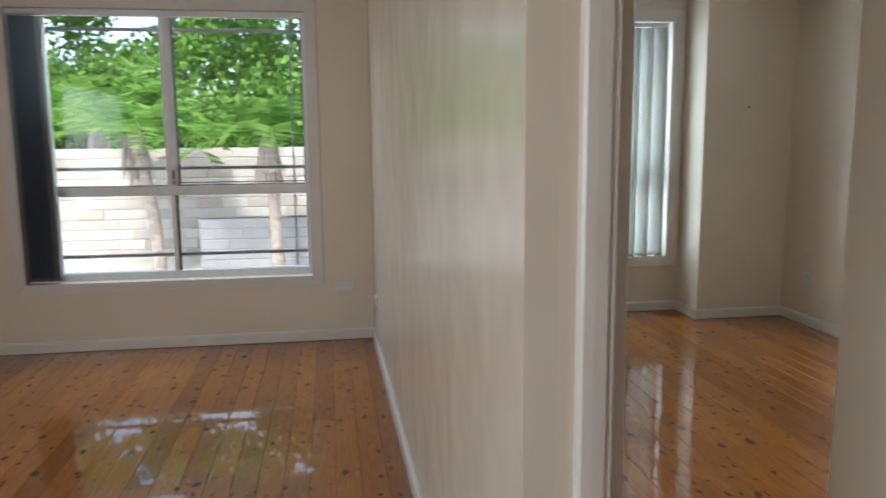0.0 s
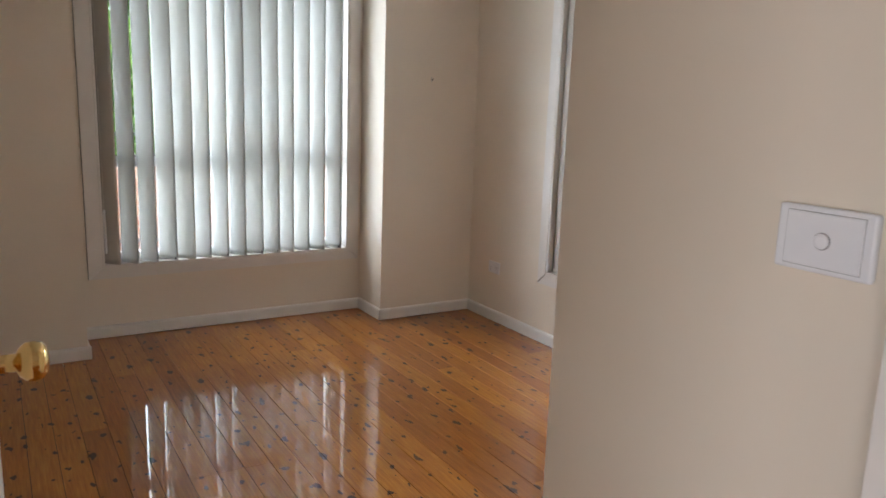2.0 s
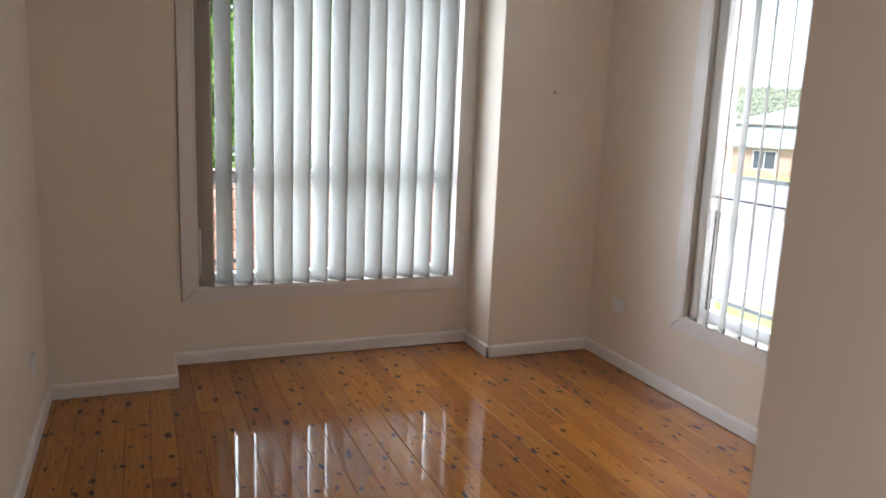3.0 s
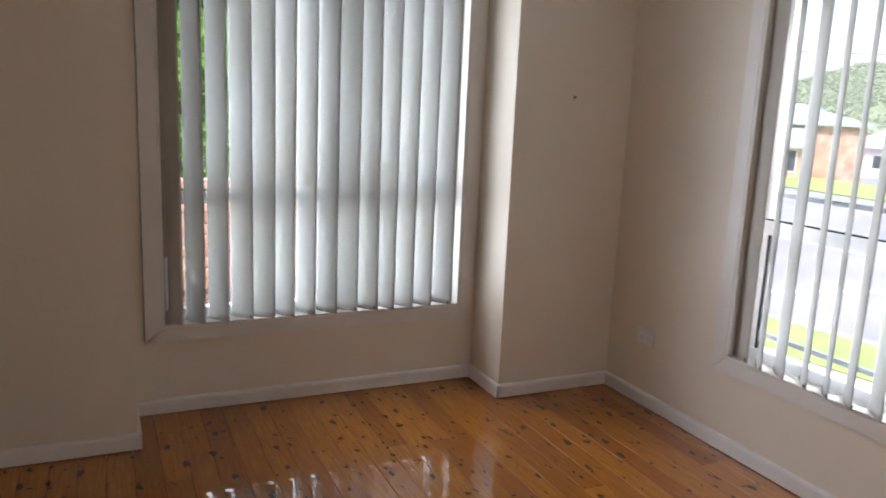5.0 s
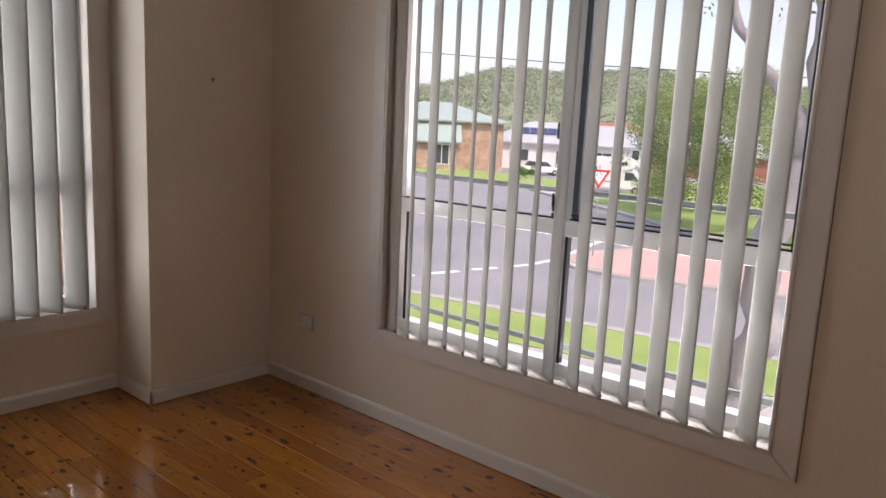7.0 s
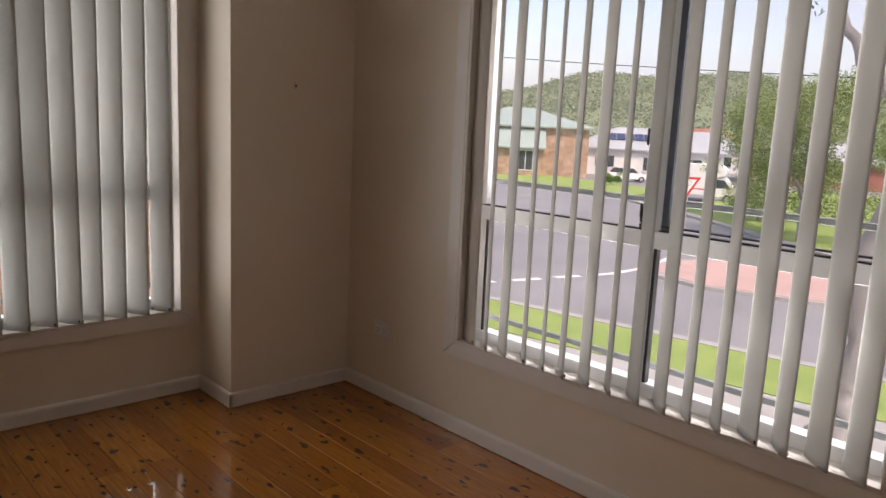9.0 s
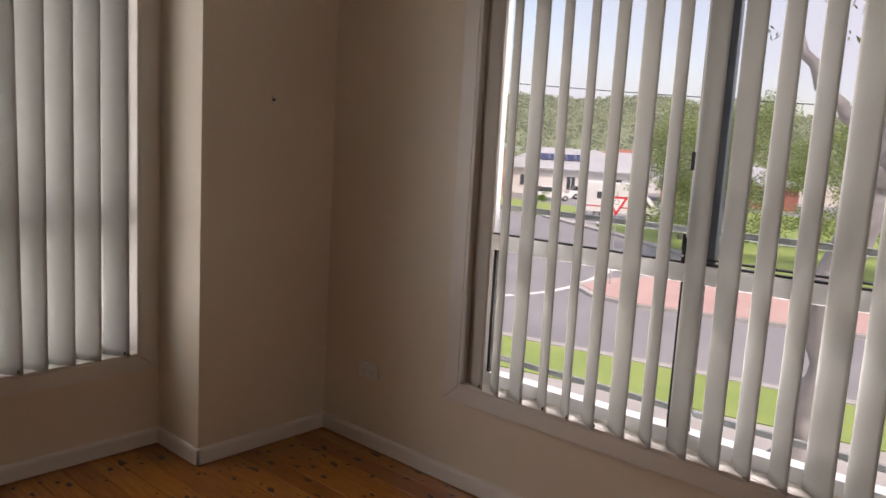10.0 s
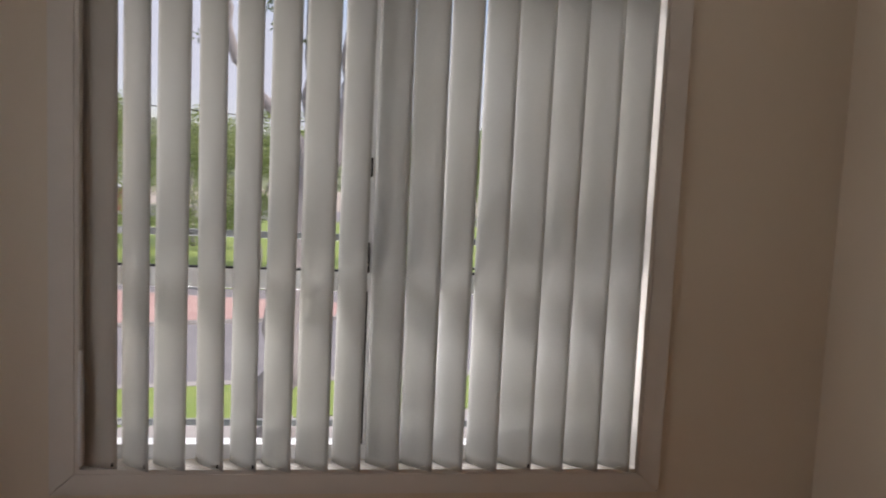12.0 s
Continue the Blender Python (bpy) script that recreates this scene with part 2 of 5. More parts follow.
wire(BLOCK, ramp(BLOCK, BLOCK.node_tree.nodes.new("ShaderNodeObjectInfo").outputs["Random"], [(0, (0.42, 0.36, 0.32)), (0.5, (0.50, 0.45, 0.42)), (1, (0.57, 0.53, 0.50))]), bsdf(BLOCK).inputs["Base Color"])
bump(BLOCK, noise_on(BLOCK, 30), 0.5, 0.008)
# grey block colour with the planter's shade painted in
PLANTER_SHADE = varied("painted_shade_block", (0.36, 0.35, 0.37), (0.42, 0.41, 0.43), 0.9, 6, 30, 0.5, distance=0.008)
FARBRICK = mat("orange_house_brick", (0.5, 0.34, 0.26), 0.9)
course = node(FARBRICK, "TexBrick", Scale=1.0, Mortar_Size=0.012, Brick_Width=0.25, Row_Height=0.09)
course.inputs["Color1"].default_value = (0.52, 0.29, 0.19, 1)
course.inputs["Color2"].default_value = (0.36, 0.22, 0.17, 1)
course.inputs["Mortar"].default_value = (0.52, 0.46, 0.40, 1)
where = FARBRICK.node_tree.nodes.new("ShaderNodeSeparateXYZ")
wire(FARBRICK, place(FARBRICK), where.inputs[0])
joined = FARBRICK.node_tree.nodes.new("ShaderNodeCombineXYZ")
wire(FARBRICK, math_node(FARBRICK, "MULTIPLY", where.outputs[0], 1.41), joined.inputs[0])
wire(FARBRICK, where.outputs[2], joined.inputs[1])
wire(FARBRICK, joined.outputs[0], course.inputs["Vector"])
blotch = ramp(FARBRICK, noise_on(FARBRICK, 1.6), [(0.35, (0.68, 0.64, 0.60)), (0.65, (1.12, 1.10, 1.06))])
wire(FARBRICK, mixed(FARBRICK, 1.0, course.outputs["Color"], blotch, "MULTIPLY"), bsdf(FARBRICK).inputs["Base Color"])
FARWHITE = varied("white_weatherboard", (0.74, 0.73, 0.72), (0.66, 0.66, 0.66), 0.7, 0.5)
ROOFGREEN = varied("pale_green_roof", (0.27, 0.35, 0.33), (0.33, 0.41, 0.39), 0.5, 0.6, 8, 0.3, (6, 1, 1), 0.03)
ROOFGREY = varied("grey_steel_roof", (0.42, 0.44, 0.47), (0.34, 0.36, 0.39), 0.45, 0.6)
ROOFRED = varied("red_tile_roof", (0.28, 0.10, 0.08), (0.36, 0.15, 0.11), 0.8, 0.8)
SOLAR = varied("solar_panel_blue", (0.03, 0.04, 0.10), (0.05, 0.06, 0.14), 0.2, 2)
FARGLASS = mat("dark_window_glass", (0.05, 0.06, 0.07), 0.08)
VANWHITE = varied("white_vehicle_paint", (0.80, 0.80, 0.80), (0.74, 0.74, 0.75), 0.25, 1)
SIGNRED = mat("red_sign_paint", (0.62, 0.03, 0.03), 0.4)
SIGNWHITE = mat("white_sign_paint", (0.82, 0.82, 0.82), 0.4)
GALV = varied("galvanised_pole", (0.45, 0.46, 0.47), (0.38, 0.39, 0.40), 0.5, 10, metal=0.6)
CABLE = mat("black_cable", (0.02, 0.02, 0.02), 0.7)


# ---- mesh tools ----
def box(bm, x0, y0, z0, x1, y1, z1):
    vs = [bm.verts.new((x, y, z)) for x in (x0, x1) for y in (y0, y1) for z in (z0, z1)]
    for f in ((0, 1, 3, 2), (4, 6, 7, 5), (0, 4, 5, 1), (2, 3, 7, 6), (0, 2, 6, 4), (1, 5, 7, 3)):
        bm.faces.new([vs[i] for i in f])
    return vs


def soft_box(x0, y0, z0, x1, y1, z1, r=0.003, seg=2):
    bm = bmesh.new()
    box(bm, x0, y0, z0, x1, y1, z1)
    bmesh.ops.bevel(bm, geom=bm.edges[:], offset=r, segments=seg, affect="EDGES", profile=0.5)
    return bm


def rod(bm, a, b, r0, r1=None, n=10, caps=True):
    """A tapered round bar from a to b."""
    a, b = Vector(a), Vector(b)
    r1 = r0 if r1 is None else r1
    q = (b - a).to_track_quat("Z", "Y")
    rings = []
    for p, r in ((a, r0), (b, r1)):
        rings.append([bm.verts.new(p + q @ Vector((r * math.cos(k * math.tau / n), r * math.sin(k * math.tau / n), 0))) for k in range(n)])
    for k in range(n):
        bm.faces.new((rings[0][k], rings[0][(k + 1) % n], rings[1][(k + 1) % n], rings[1][k]))
    if caps:
        bm.faces.new(rings[0][::-1])
        bm.faces.new(rings[1])


def lathe(profile, n=24, axis="X"):
    """A turned solid: (radius, along) pairs about an axis."""
    bm = bmesh.new()
    rings = []
    for r, h in profile:
        ring = []
        for k in range(n):
            c, s = r * math.cos(k * math.tau / n), r * math.sin(k * math.tau / n)
            ring.append(bm.verts.new({"X": (h, c, s), "Y": (c, h, s), "Z": (c, s, h)}[axis]))
        rings.append(ring)
    for a, b in zip(rings, rings[1:]):
        for k in range(n):
            bm.faces.new((a[k], a[(k + 1) % n], b[(k + 1) % n], b[k]))
    bm.faces.new(rings[0][::-1])
    bm.faces.new(rings[-1])
    return bm


def finish(name, bm, material, smooth=False):
    bmesh.ops.recalc_face_normals(bm, faces=bm.faces[:])
    me = bpy.data.meshes.new(name)
    bm.to_mesh(me)
    bm.free()
    me.materials.append(material)
    if smooth:
        for p in me.polygons:
            p.use_smooth = True
    return me


def part(name, bm, material, parent=None, label="", smooth=False):
    ob = new(name, finish(name, bm, material, smooth))
    if parent is not None:
        ob.parent = parent
    return tagged(ob, label)


def base(name, label, category, group="", kind="", m=None):
    e = tagged(new(name), label, category, group, kind)
    if m is not None:
        e.matrix_basis = m
    return e


def structure(name, bm, material, label, category, smooth=False):
    return tagged(part(name, bm, material, None, "", smooth), label, category, "", "structure")


def pieces(parent, name, mesh, places):
    """Alike pieces that share one mesh, as children."""
    for p in places:
        ob = new(name, mesh)
        ob.parent = parent
        ob.location = p


# ---- plan ----
CEILING = 2.33
WX, AY = 3.415, 5.575            # street wall face, alcove wall face
ALC0, ALC1 = 1.033, 2.745        # alcove sides
STUB, PIER = 5.228, 5.250        # faces beside the alcove
LX = 0.470                       # bedroom's partition face
GY = 5.155                       # front room's garden wall face
W_STREET = (2.668, 4.412, 0.426, 2.17)
W_ALC = (1.162, 2.650, 0.415, 2.17)
W_GARD = (-1.78, 0.0, 0.43, 2.13)
D0, D1 = 0.563, 1.409            # door opening
DY0, DY1 = 1.365, 1.460
DOORH = 2.06
SWX, SWY = 1.480, 2.040


def pierced(bm, axis, p0, p1, us, vs, hole):
    """One solid slab between the faces p0 and p1, on a grid, with the cell (i, j) left open."""
    cells = [(i, j) for i in range(len(us) - 1) for j in range(len(vs) - 1) if (i, j) != hole]
    made = {}

    def corner(p, i, j):
        if (p, i, j) not in made:
            d = p1 if p else p0
            made[p, i, j] = bm.verts.new((d, us[i], vs[j]) if axis == "x" else (us[i], d, vs[j]))
        return made[p, i, j]

    for i, j in cells:
        for p in (0, 1):
            bm.faces.new([corner(p, *q) for q in ((i, j), (i + 1, j), (i + 1, j + 1), (i, j + 1))])
        for di, dj, q, s in ((-1, 0, (i, j), (i, j + 1)), (1, 0, (i + 1, j), (i + 1, j + 1)), (0, -1, (i, j), (i + 1, j)), (0, 1, (i, j + 1), (i + 1, j + 1))):
            if (i + di, j + dj) not in cells:
                bm.faces.new((corner(0, *q), corner(0, *s), corner(1, *s), corner(1, *q)))


def wall(name, axis, p0, p1, a, b, label, opening, material):
    """A wall between two faces, from a to b along its run, with one opening (from, to, sill, head)."""
    bm = bmesh.new()
    top = CEILING + 0.02
    if opening is None:
        pierced(bm, axis, p0, p1, [a, b], [-0.04, top], None)
    elif opening[2] > 0:
        pierced(bm, axis, p0, p1, [a, opening[0], opening[1], b], [-0.04, opening[2], opening[3], top], (1, 1))
    else:
        pierced(bm, axis, p0, p1, [a, opening[0], opening[1], b], [-0.04, opening[3], top], (1, 0))
    return structure(name, bm, material, label, "wall")


def wall_x(name, x0, x1, ya, yb, label, opening=None, material=WALL):
    return wall(name, "x", x0, x1, ya, yb, label, opening, material)


def wall_y(name, y0, y1, xa, xb, label, opening=None, material=WALL):
    return wall(name, "y", y0, y1, xa, xb, label, opening, material)


wall_x("wall_east", WX, WX + 0.125, 1.30, AY + 0.125, "cream painted bedroom wall with a wide street window", W_STREET)
wall_y("wall_north", AY, AY + 0.125, ALC0 - 0.09, ALC1 + 0.1, "cream painted alcove wall below and around its window", W_ALC)
wall_y("wall_stub", STUB, AY + 0.125, LX, ALC0, "short cream painted wall beside the window alcove")
wall_y("wall_pier", PIER, AY + 0.125, ALC1, WX, "cream painted pier between alcove and street wall")
# the partition between the rooms, a hair out of square
bm = bmesh.new()
for v, p in zip(box(bm, 0, 0, -0.04, 1, 1, CEILING + 0.02), [(x, y) for x, y in ((0.415, DY0), (0.387, GY), (LX, DY0), (LX, GY)) for _ in (0, 1)]):
    v.co.x, v.co.y = p
structure("wall_partition", bm, GLOSS, "glossy cream partition wall with streaky sheen", "wall")
bm = bmesh.new()
box(bm, LX - 0.03, DY1, -0.04, LX + 0.0035, AY, CEILING + 0.018)
structure("wall_west", bm, WALL, "cream painted bedroom side of the partition", "wall")
wall_y("wall_hall", DY0, DY1, LX, 3.45, "cream painted hall wall round the bedroom doorway", (D0 - 0.02, D1 + 0.02, 0, DOORH + 0.02))
wall_x("wall_switch", SWX, SWX + 0.09, DY1, SWY, "short cream painted return wall beside the doorway")
wall_y("wall_south", SWY - 0.09, SWY, SWX + 0.09, WX, "cream painted bedroom back wall")
wall_y("wall_garden", GY, GY + 0.125, -3.3, 0.470, "cream painted front room wall with a garden window", W_GARD)
# unseen opening added here so the hall lamp can shine in
wall_x("wall_far_west", -3.4, -3.3, -2.3, GY + 0.125, "plain cream wall closing the front room, with an opening added for light", (-2.0, 0.2, 0.3, 2.1))
wall_y("wall_back", -2.4, -2.3, -3.3, 3.45, "plain cream wall closing the hall")
wall_x("wall_hall_end", 3.45, 3.54, -2.3, 1.30, "plain cream wall closing the hall")

bm = bmesh.new()
box(bm, -3.4, -2.4, CEILING, 3.54, AY + 0.125, CEILING + 0.10)
structure("ceiling", bm, CEIL, "flat white painted ceiling", "ceiling")
# unseen roof slab, added to keep the sun off the rooms
bm = bmesh.new()
box(bm, -3.9, -2.9, CEILING + 0.12, 4.4, AY + 0.55, CEILING + 0.3)
structure("roof", bm, ROOFGREY, "plain unseen roof slab with shallow eaves, added to block sun", "roof")


def cornice(name, a, b, inward):
    """A small coved cornice along a wall top."""
    a, b, n = Vector((*a, CEILING)), Vector((*b, CEILING)), Vector((*inward, 0))
    bm = bmesh.new()
    prof = [(0.0, -0.055), (0.006, -0.055), (0.014, -0.036), (0.034, -0.014), (0.055, -0.006), (0.055, 0.0), (0.0, 0.0)]
    rings = [[bm.verts.new(p + n * u + Vector((0, 0, w))) for u, w in prof] for p in (a, b)]
    k = len(prof)
    for i in range(k):
        bm.faces.new((rings[0][i], rings[0][(i + 1) % k], rings[1][(i + 1) % k], rings[1][i]))
    bm.faces.new(rings[0])
    bm.faces.new(rings[1][::-1])
    structure(name, bm, CEIL, "white coved plaster cornice", "cornice")


cornice("trim_cornice", (ALC0, AY), (ALC1, AY), (0, -1))
cornice("trim_cornice", (ALC1, PIER), (WX, PIER), (0, -1))
cornice("trim_cornice", (WX, PIER), (WX, SWY), (-1, 0))
cornice("trim_cornice", (LX + 0.0035, STUB), (ALC0, STUB), (0, -1))
cornice("trim_cornice", (-3.3, GY), (0.38, GY), (0, -1))


def skirting(a, b, inward, h=0.073, d=0.016, name="baseboard"):
    """A skirting board with a rounded top, and the thin dark gap under it."""
    a, b, n = Vector((*a, 0)), Vector((*b, 0)), Vector((*inward, 0))
    bm = bmesh.new()
    prof = [(0.0005, 0.004), (d, 0.004), (d, h - 0.014), (d - 0.003, h - 0.005), (d - 0.008, h - 0.001), (0.0005, h)]
    rings = [[bm.verts.new(p + n * u + Vector((0, 0, w))) for u, w in prof] for p in (a, b)]
    k = len(prof)
    for i in range(k):
        bm.faces.new((rings[0][i], rings[0][(i + 1) % k], rings[1][(i + 1) % k], rings[1][i]))
    bm.faces.new(rings[0])
    bm.faces.new(rings[1][::-1])
    structure(name, bm, TRIM, "white painted timber skirting board", "skirting")


skirting((ALC0, AY), (ALC1, AY), (0, -1))
skirting((ALC0, AY - 0.016), (ALC0, STUB - 0.016), (1, 0))
skirting((ALC0 + 0.016, STUB), (LX, STUB), (0, -1))
skirting((LX + 0.0035, STUB - 0.016), (LX + 0.0035, 1.53), (1, 0))
skirting((ALC1, AY - 0.016), (ALC1, PIER - 0.016), (-1, 0))
skirting((ALC1 - 0.016, PIER), (WX, PIER), (0, -1))
skirting((WX, PIER - 0.016), (WX, SWY), (-1, 0))
skirting((WX - 0.016, SWY), (SWX, SWY), (0, 1))
skirting((-3.3, GY), (0.387, GY), (0, -1))
skirting((0.3875, GY - 0.016), (0.4145, DY0), (-1, 0.008))

# ---- doorway and door ----
def architrave(name, x0, x1, h, y, w=0.062):
    """A moulded door surround on the hall side: two legs and a head."""
    def leg(xin, xout, za, zb):
        bm = bmesh.new()
        s = 1 if xout > xin else -1
        prof = [(0, 0), (0, 0.008), (0.002, 0.011), (0.006, 0.011), (0.008, 0.009), (0.010, 0.009), (0.012, 0.014), (0.016, 0.0165), (w * 0.6, 0.018), (w - 0.007, 0.017), (w - 0.002, 0.013), (w, 0.008), (w, 0)]
        rings = [[bm.verts.new((xin + s * u, y - v, z)) for u, v in prof] for z in (za, zb)]
        k = len(prof)
        for i in range(k):
            bm.faces.new((rings[0][i], rings[0][(i + 1) % k], rings[1][(i + 1) % k], rings[1][i]))
        bm.faces.new(rings[0])
        bm.faces.new(rings[1])
        return bm
    e = base(name, "white moulded timber door surround", "door frame", kind="structure")
    part("leg", leg(x0, x0 - w, 0.004, h), TRIM, e)
    part("leg", leg(x1, x1 + w, 0.004, h), TRIM, e)
    part("head", soft_box(x0 - w, y - 0.018, h, x1 + w, y - 0.0005, h + w, 0.003), TRIM, e)
    part("jamb", soft_box(x0 - 0.019, y, 0.003, x0, DY1 + 0.001, h + 0.019, 0.002), TRIM, e)
    strike_jamb = part("jamb", soft_box(x1, y, 0.003, x1 + 0.07, DY1 + 0.002, h + 0.019, 0.002), TRIM, e)
    part("stop", soft_box(x1 - 0.011, y + 0.003, 0.003, x1 - 0.0003, y + 0.027, h, 0.002), TRIM, e)
    part("stop", soft_box(x0 + 0.0003, y + 0.040, 0.003, x0 + 0.041, y + 0.070, h, 0.002), TRIM, e)
    part("jamb_head", soft_box(x0, y, h, x1, DY1 + 0.001, h + 0.019, 0.002), TRIM, e)
    return e, strike_jamb


doorway, strike_jamb = architrave("door_frame", D0, D1, DOORH, DY0)
# strike plate with latch hole, two screws and a curved lip
plate = bmesh.new()
box(plate, D1 - 0.0025, 1.394, 0.985, D1 - 0.0004, 1.427, 1.053)
bmesh.ops.bevel(plate, geom=plate.edges[:], offset=0.0008, segments=1, affect="EDGES")
sp = part("strike_plate", plate, NICKEL, strike_jamb, "worn nickel strike plate")
lip = bmesh.new()
prev = None
for k in range(6):
    a = k / 5
    ring = [lip.verts.new((D1 - 0.0025 + 0.012 * a * a, 1.427 + 0.020 * a, z)) for z in (0.988, 1.050)]
    ring += [lip.verts.new((D1 - 0.0005 + 0.012 * a * a, 1.427 + 0.020 * a, z)) for z in (1.050, 0.988)]
    if prev:
        for i in range(4):
            lip.faces.new((prev[i], prev[(i + 1) % 4], ring[(i + 1) % 4], ring[i]))
    prev = ring
lip.faces.new(prev)
part("plate_lip", lip, NICKEL, strike_jamb)
part("latch_hole", soft_box(D1 - 0.0032, 1.399, 1.004, D1 - 0.0024, 1.420, 1.034, 0.0003, 1), DARK, strike_jamb)
for z in (0.994, 1.044):
    bm = lathe([(0.0045, D1 - 0.0034), (0.0045, D1 - 0.0022)], 10)
    bmesh.ops.translate(bm, verts=bm.verts[:], vec=(0, 1.409, z))
    part("screw", bm, DARK, strike_jamb)

door = base("door_1", "white painted flush door standing wide open", "door", kind="structure")
hinge_line = Matrix.Translation((0.604, DY1 + 0.006, 0))
door.matrix_basis = hinge_line @ Matrix.Rotation(radians(-3.5), 4, "Z") @ hinge_line.inverted()
leaf = part("leaf", soft_box(0.569, DY1 + 0.006, 0.012, 0.604, DY1 + 0.816, 2.045, 0.002), TRIM, door)
for side, x in ((1, 0.604), (-1, 0.569)):
    bm = lathe([(0.033, 0.0), (0.033, 0.003), (0.030, 0.006), (0.016, 0.008), (0.0125, 0.012), (0.0125, 0.032), (0.020, 0.036), (0.0265, 0.044), (0.0275, 0.054), (0.025, 0.064), (0.018, 0.070), (0.008, 0.072)], 28)
    for v in bm.verts:
        v.co = Vector((x + side * v.co.x, v.co.y + 2.205, v.co.z + 1.02))
    part("door_knob", bm, BRASS, door, "polished brass door knob", True)
part("latch_plate", soft_box(0.577, DY1 + 0.8155, 0.985, 0.596, DY1 + 0.8175, 1.055, 0.0005, 1), BRASS, door)
for z in (0.2, 1.85):
    bm = bmesh.new()
    rod(bm, (0.567, DY1 + 0.008, z), (0.567, DY1 + 0.008, z + 0.09), 0.006)
    part("hinge", bm, NICKEL, door)


# ---- windows ----
def timber_surround(e, axis, plane, toward, a, b, c, d, w=0.075, t=0.016, out=0.055):
    """A flat mitred timber frame round an opening, on the room's face, and its reveal lining."""
    def point(u, v, depth):
        return (plane + toward * depth, u, v) if axis == "x" else (u, plane + toward * depth, v)
    inner, outer = [(a, c), (b, c), (b, d), (a, d)], [(a - w, c - w * 0.9), (b + w, c - w * 0.9), (b + w, d + w), (a - w, d + w)]
    for i in range(4):
        j = (i + 1) % 4
        bm = bmesh.new()
        g = 0.0012
        quad = [Vector(inner[i]), Vector(inner[j]), Vector(outer[j]), Vector(outer[i])]
        mid = sum(quad, Vector((0, 0))) / 4
        quad = [mid + (q - mid) * (1 - g) for q in quad]
        front = [bm.verts.new(point(q.x, q.y, t)) for q in quad]
        back = [bm.verts.new(point(q.x, q.y, 0.0005)) for q in quad]
        bm.faces.new(front)
        bm.faces.new(back[::-1])
        for k in range(4):
            bm.faces.new((front[k], front[(k + 1) % 4], back[(k + 1) % 4], back[k]))
        bmesh.ops.recalc_face_normals(bm, faces=bm.faces[:])
        bmesh.ops.bevel(bm, geom=[x for x in bm.edges if all(abs((v.co.x if axis == "x" else v.co.y) - (plane + toward * t)) < 1e-5 for v in x.verts)], offset=0.003, segments=2, affect="EDGES")
        part("architrave", bm, TRIM, e)
    # the thin open joint between surround and wall
    k0, k1, k2, k3 = a - w, b + w, c - w * 0.9, d + w
    for u0, v0, u1, v1 in ((k0 - 0.0025, k2, k0, k3), (k1, k2, k1 + 0.0025, k3), (k0 - 0.0025, k2 - 0.0025, k1 + 0.0025, k2), (k0 - 0.0025, k3, k1 + 0.0025, k3 + 0.0025)):
        bm = bmesh.new()
        p, q = sorted((plane, plane + toward * 0.0012))
        if axis == "x":
            box(bm, p, u0, v0, q, u1, v1)
        else:
            box(bm, u0, p, v0, u1, q, v1)
        part("joint", bm, JOINT, e)
    # reveal lining
    def slab(u0, v0, u1, v1):
        bm = bmesh.new()
        p, q = plane + toward * t * 0.99, plane - toward * out
        if axis == "x":
            box(bm, min(p, q), u0, v0, max(p, q), u1, v1)
        else:
            box(bm, u0, min(p, q), v0, u1, max(p, q), v1)
        bmesh.ops.bevel(bm, geom=bm.edges[:], offset=0.001, segments=1, affect="EDGES")
        return bm
    k = 0.012
    part("window_sill", slab(a + k, c + 0.001, b - k, c + k), TRIM, e)
    part("reveal", slab(a, c + 0.001, a + k, d), TRIM, e)
    part("reveal", slab(b - k, c + 0.001, b, d), TRIM, e)
    part("reveal", slab(a + k, d - k, b - k, d), TRIM, e)


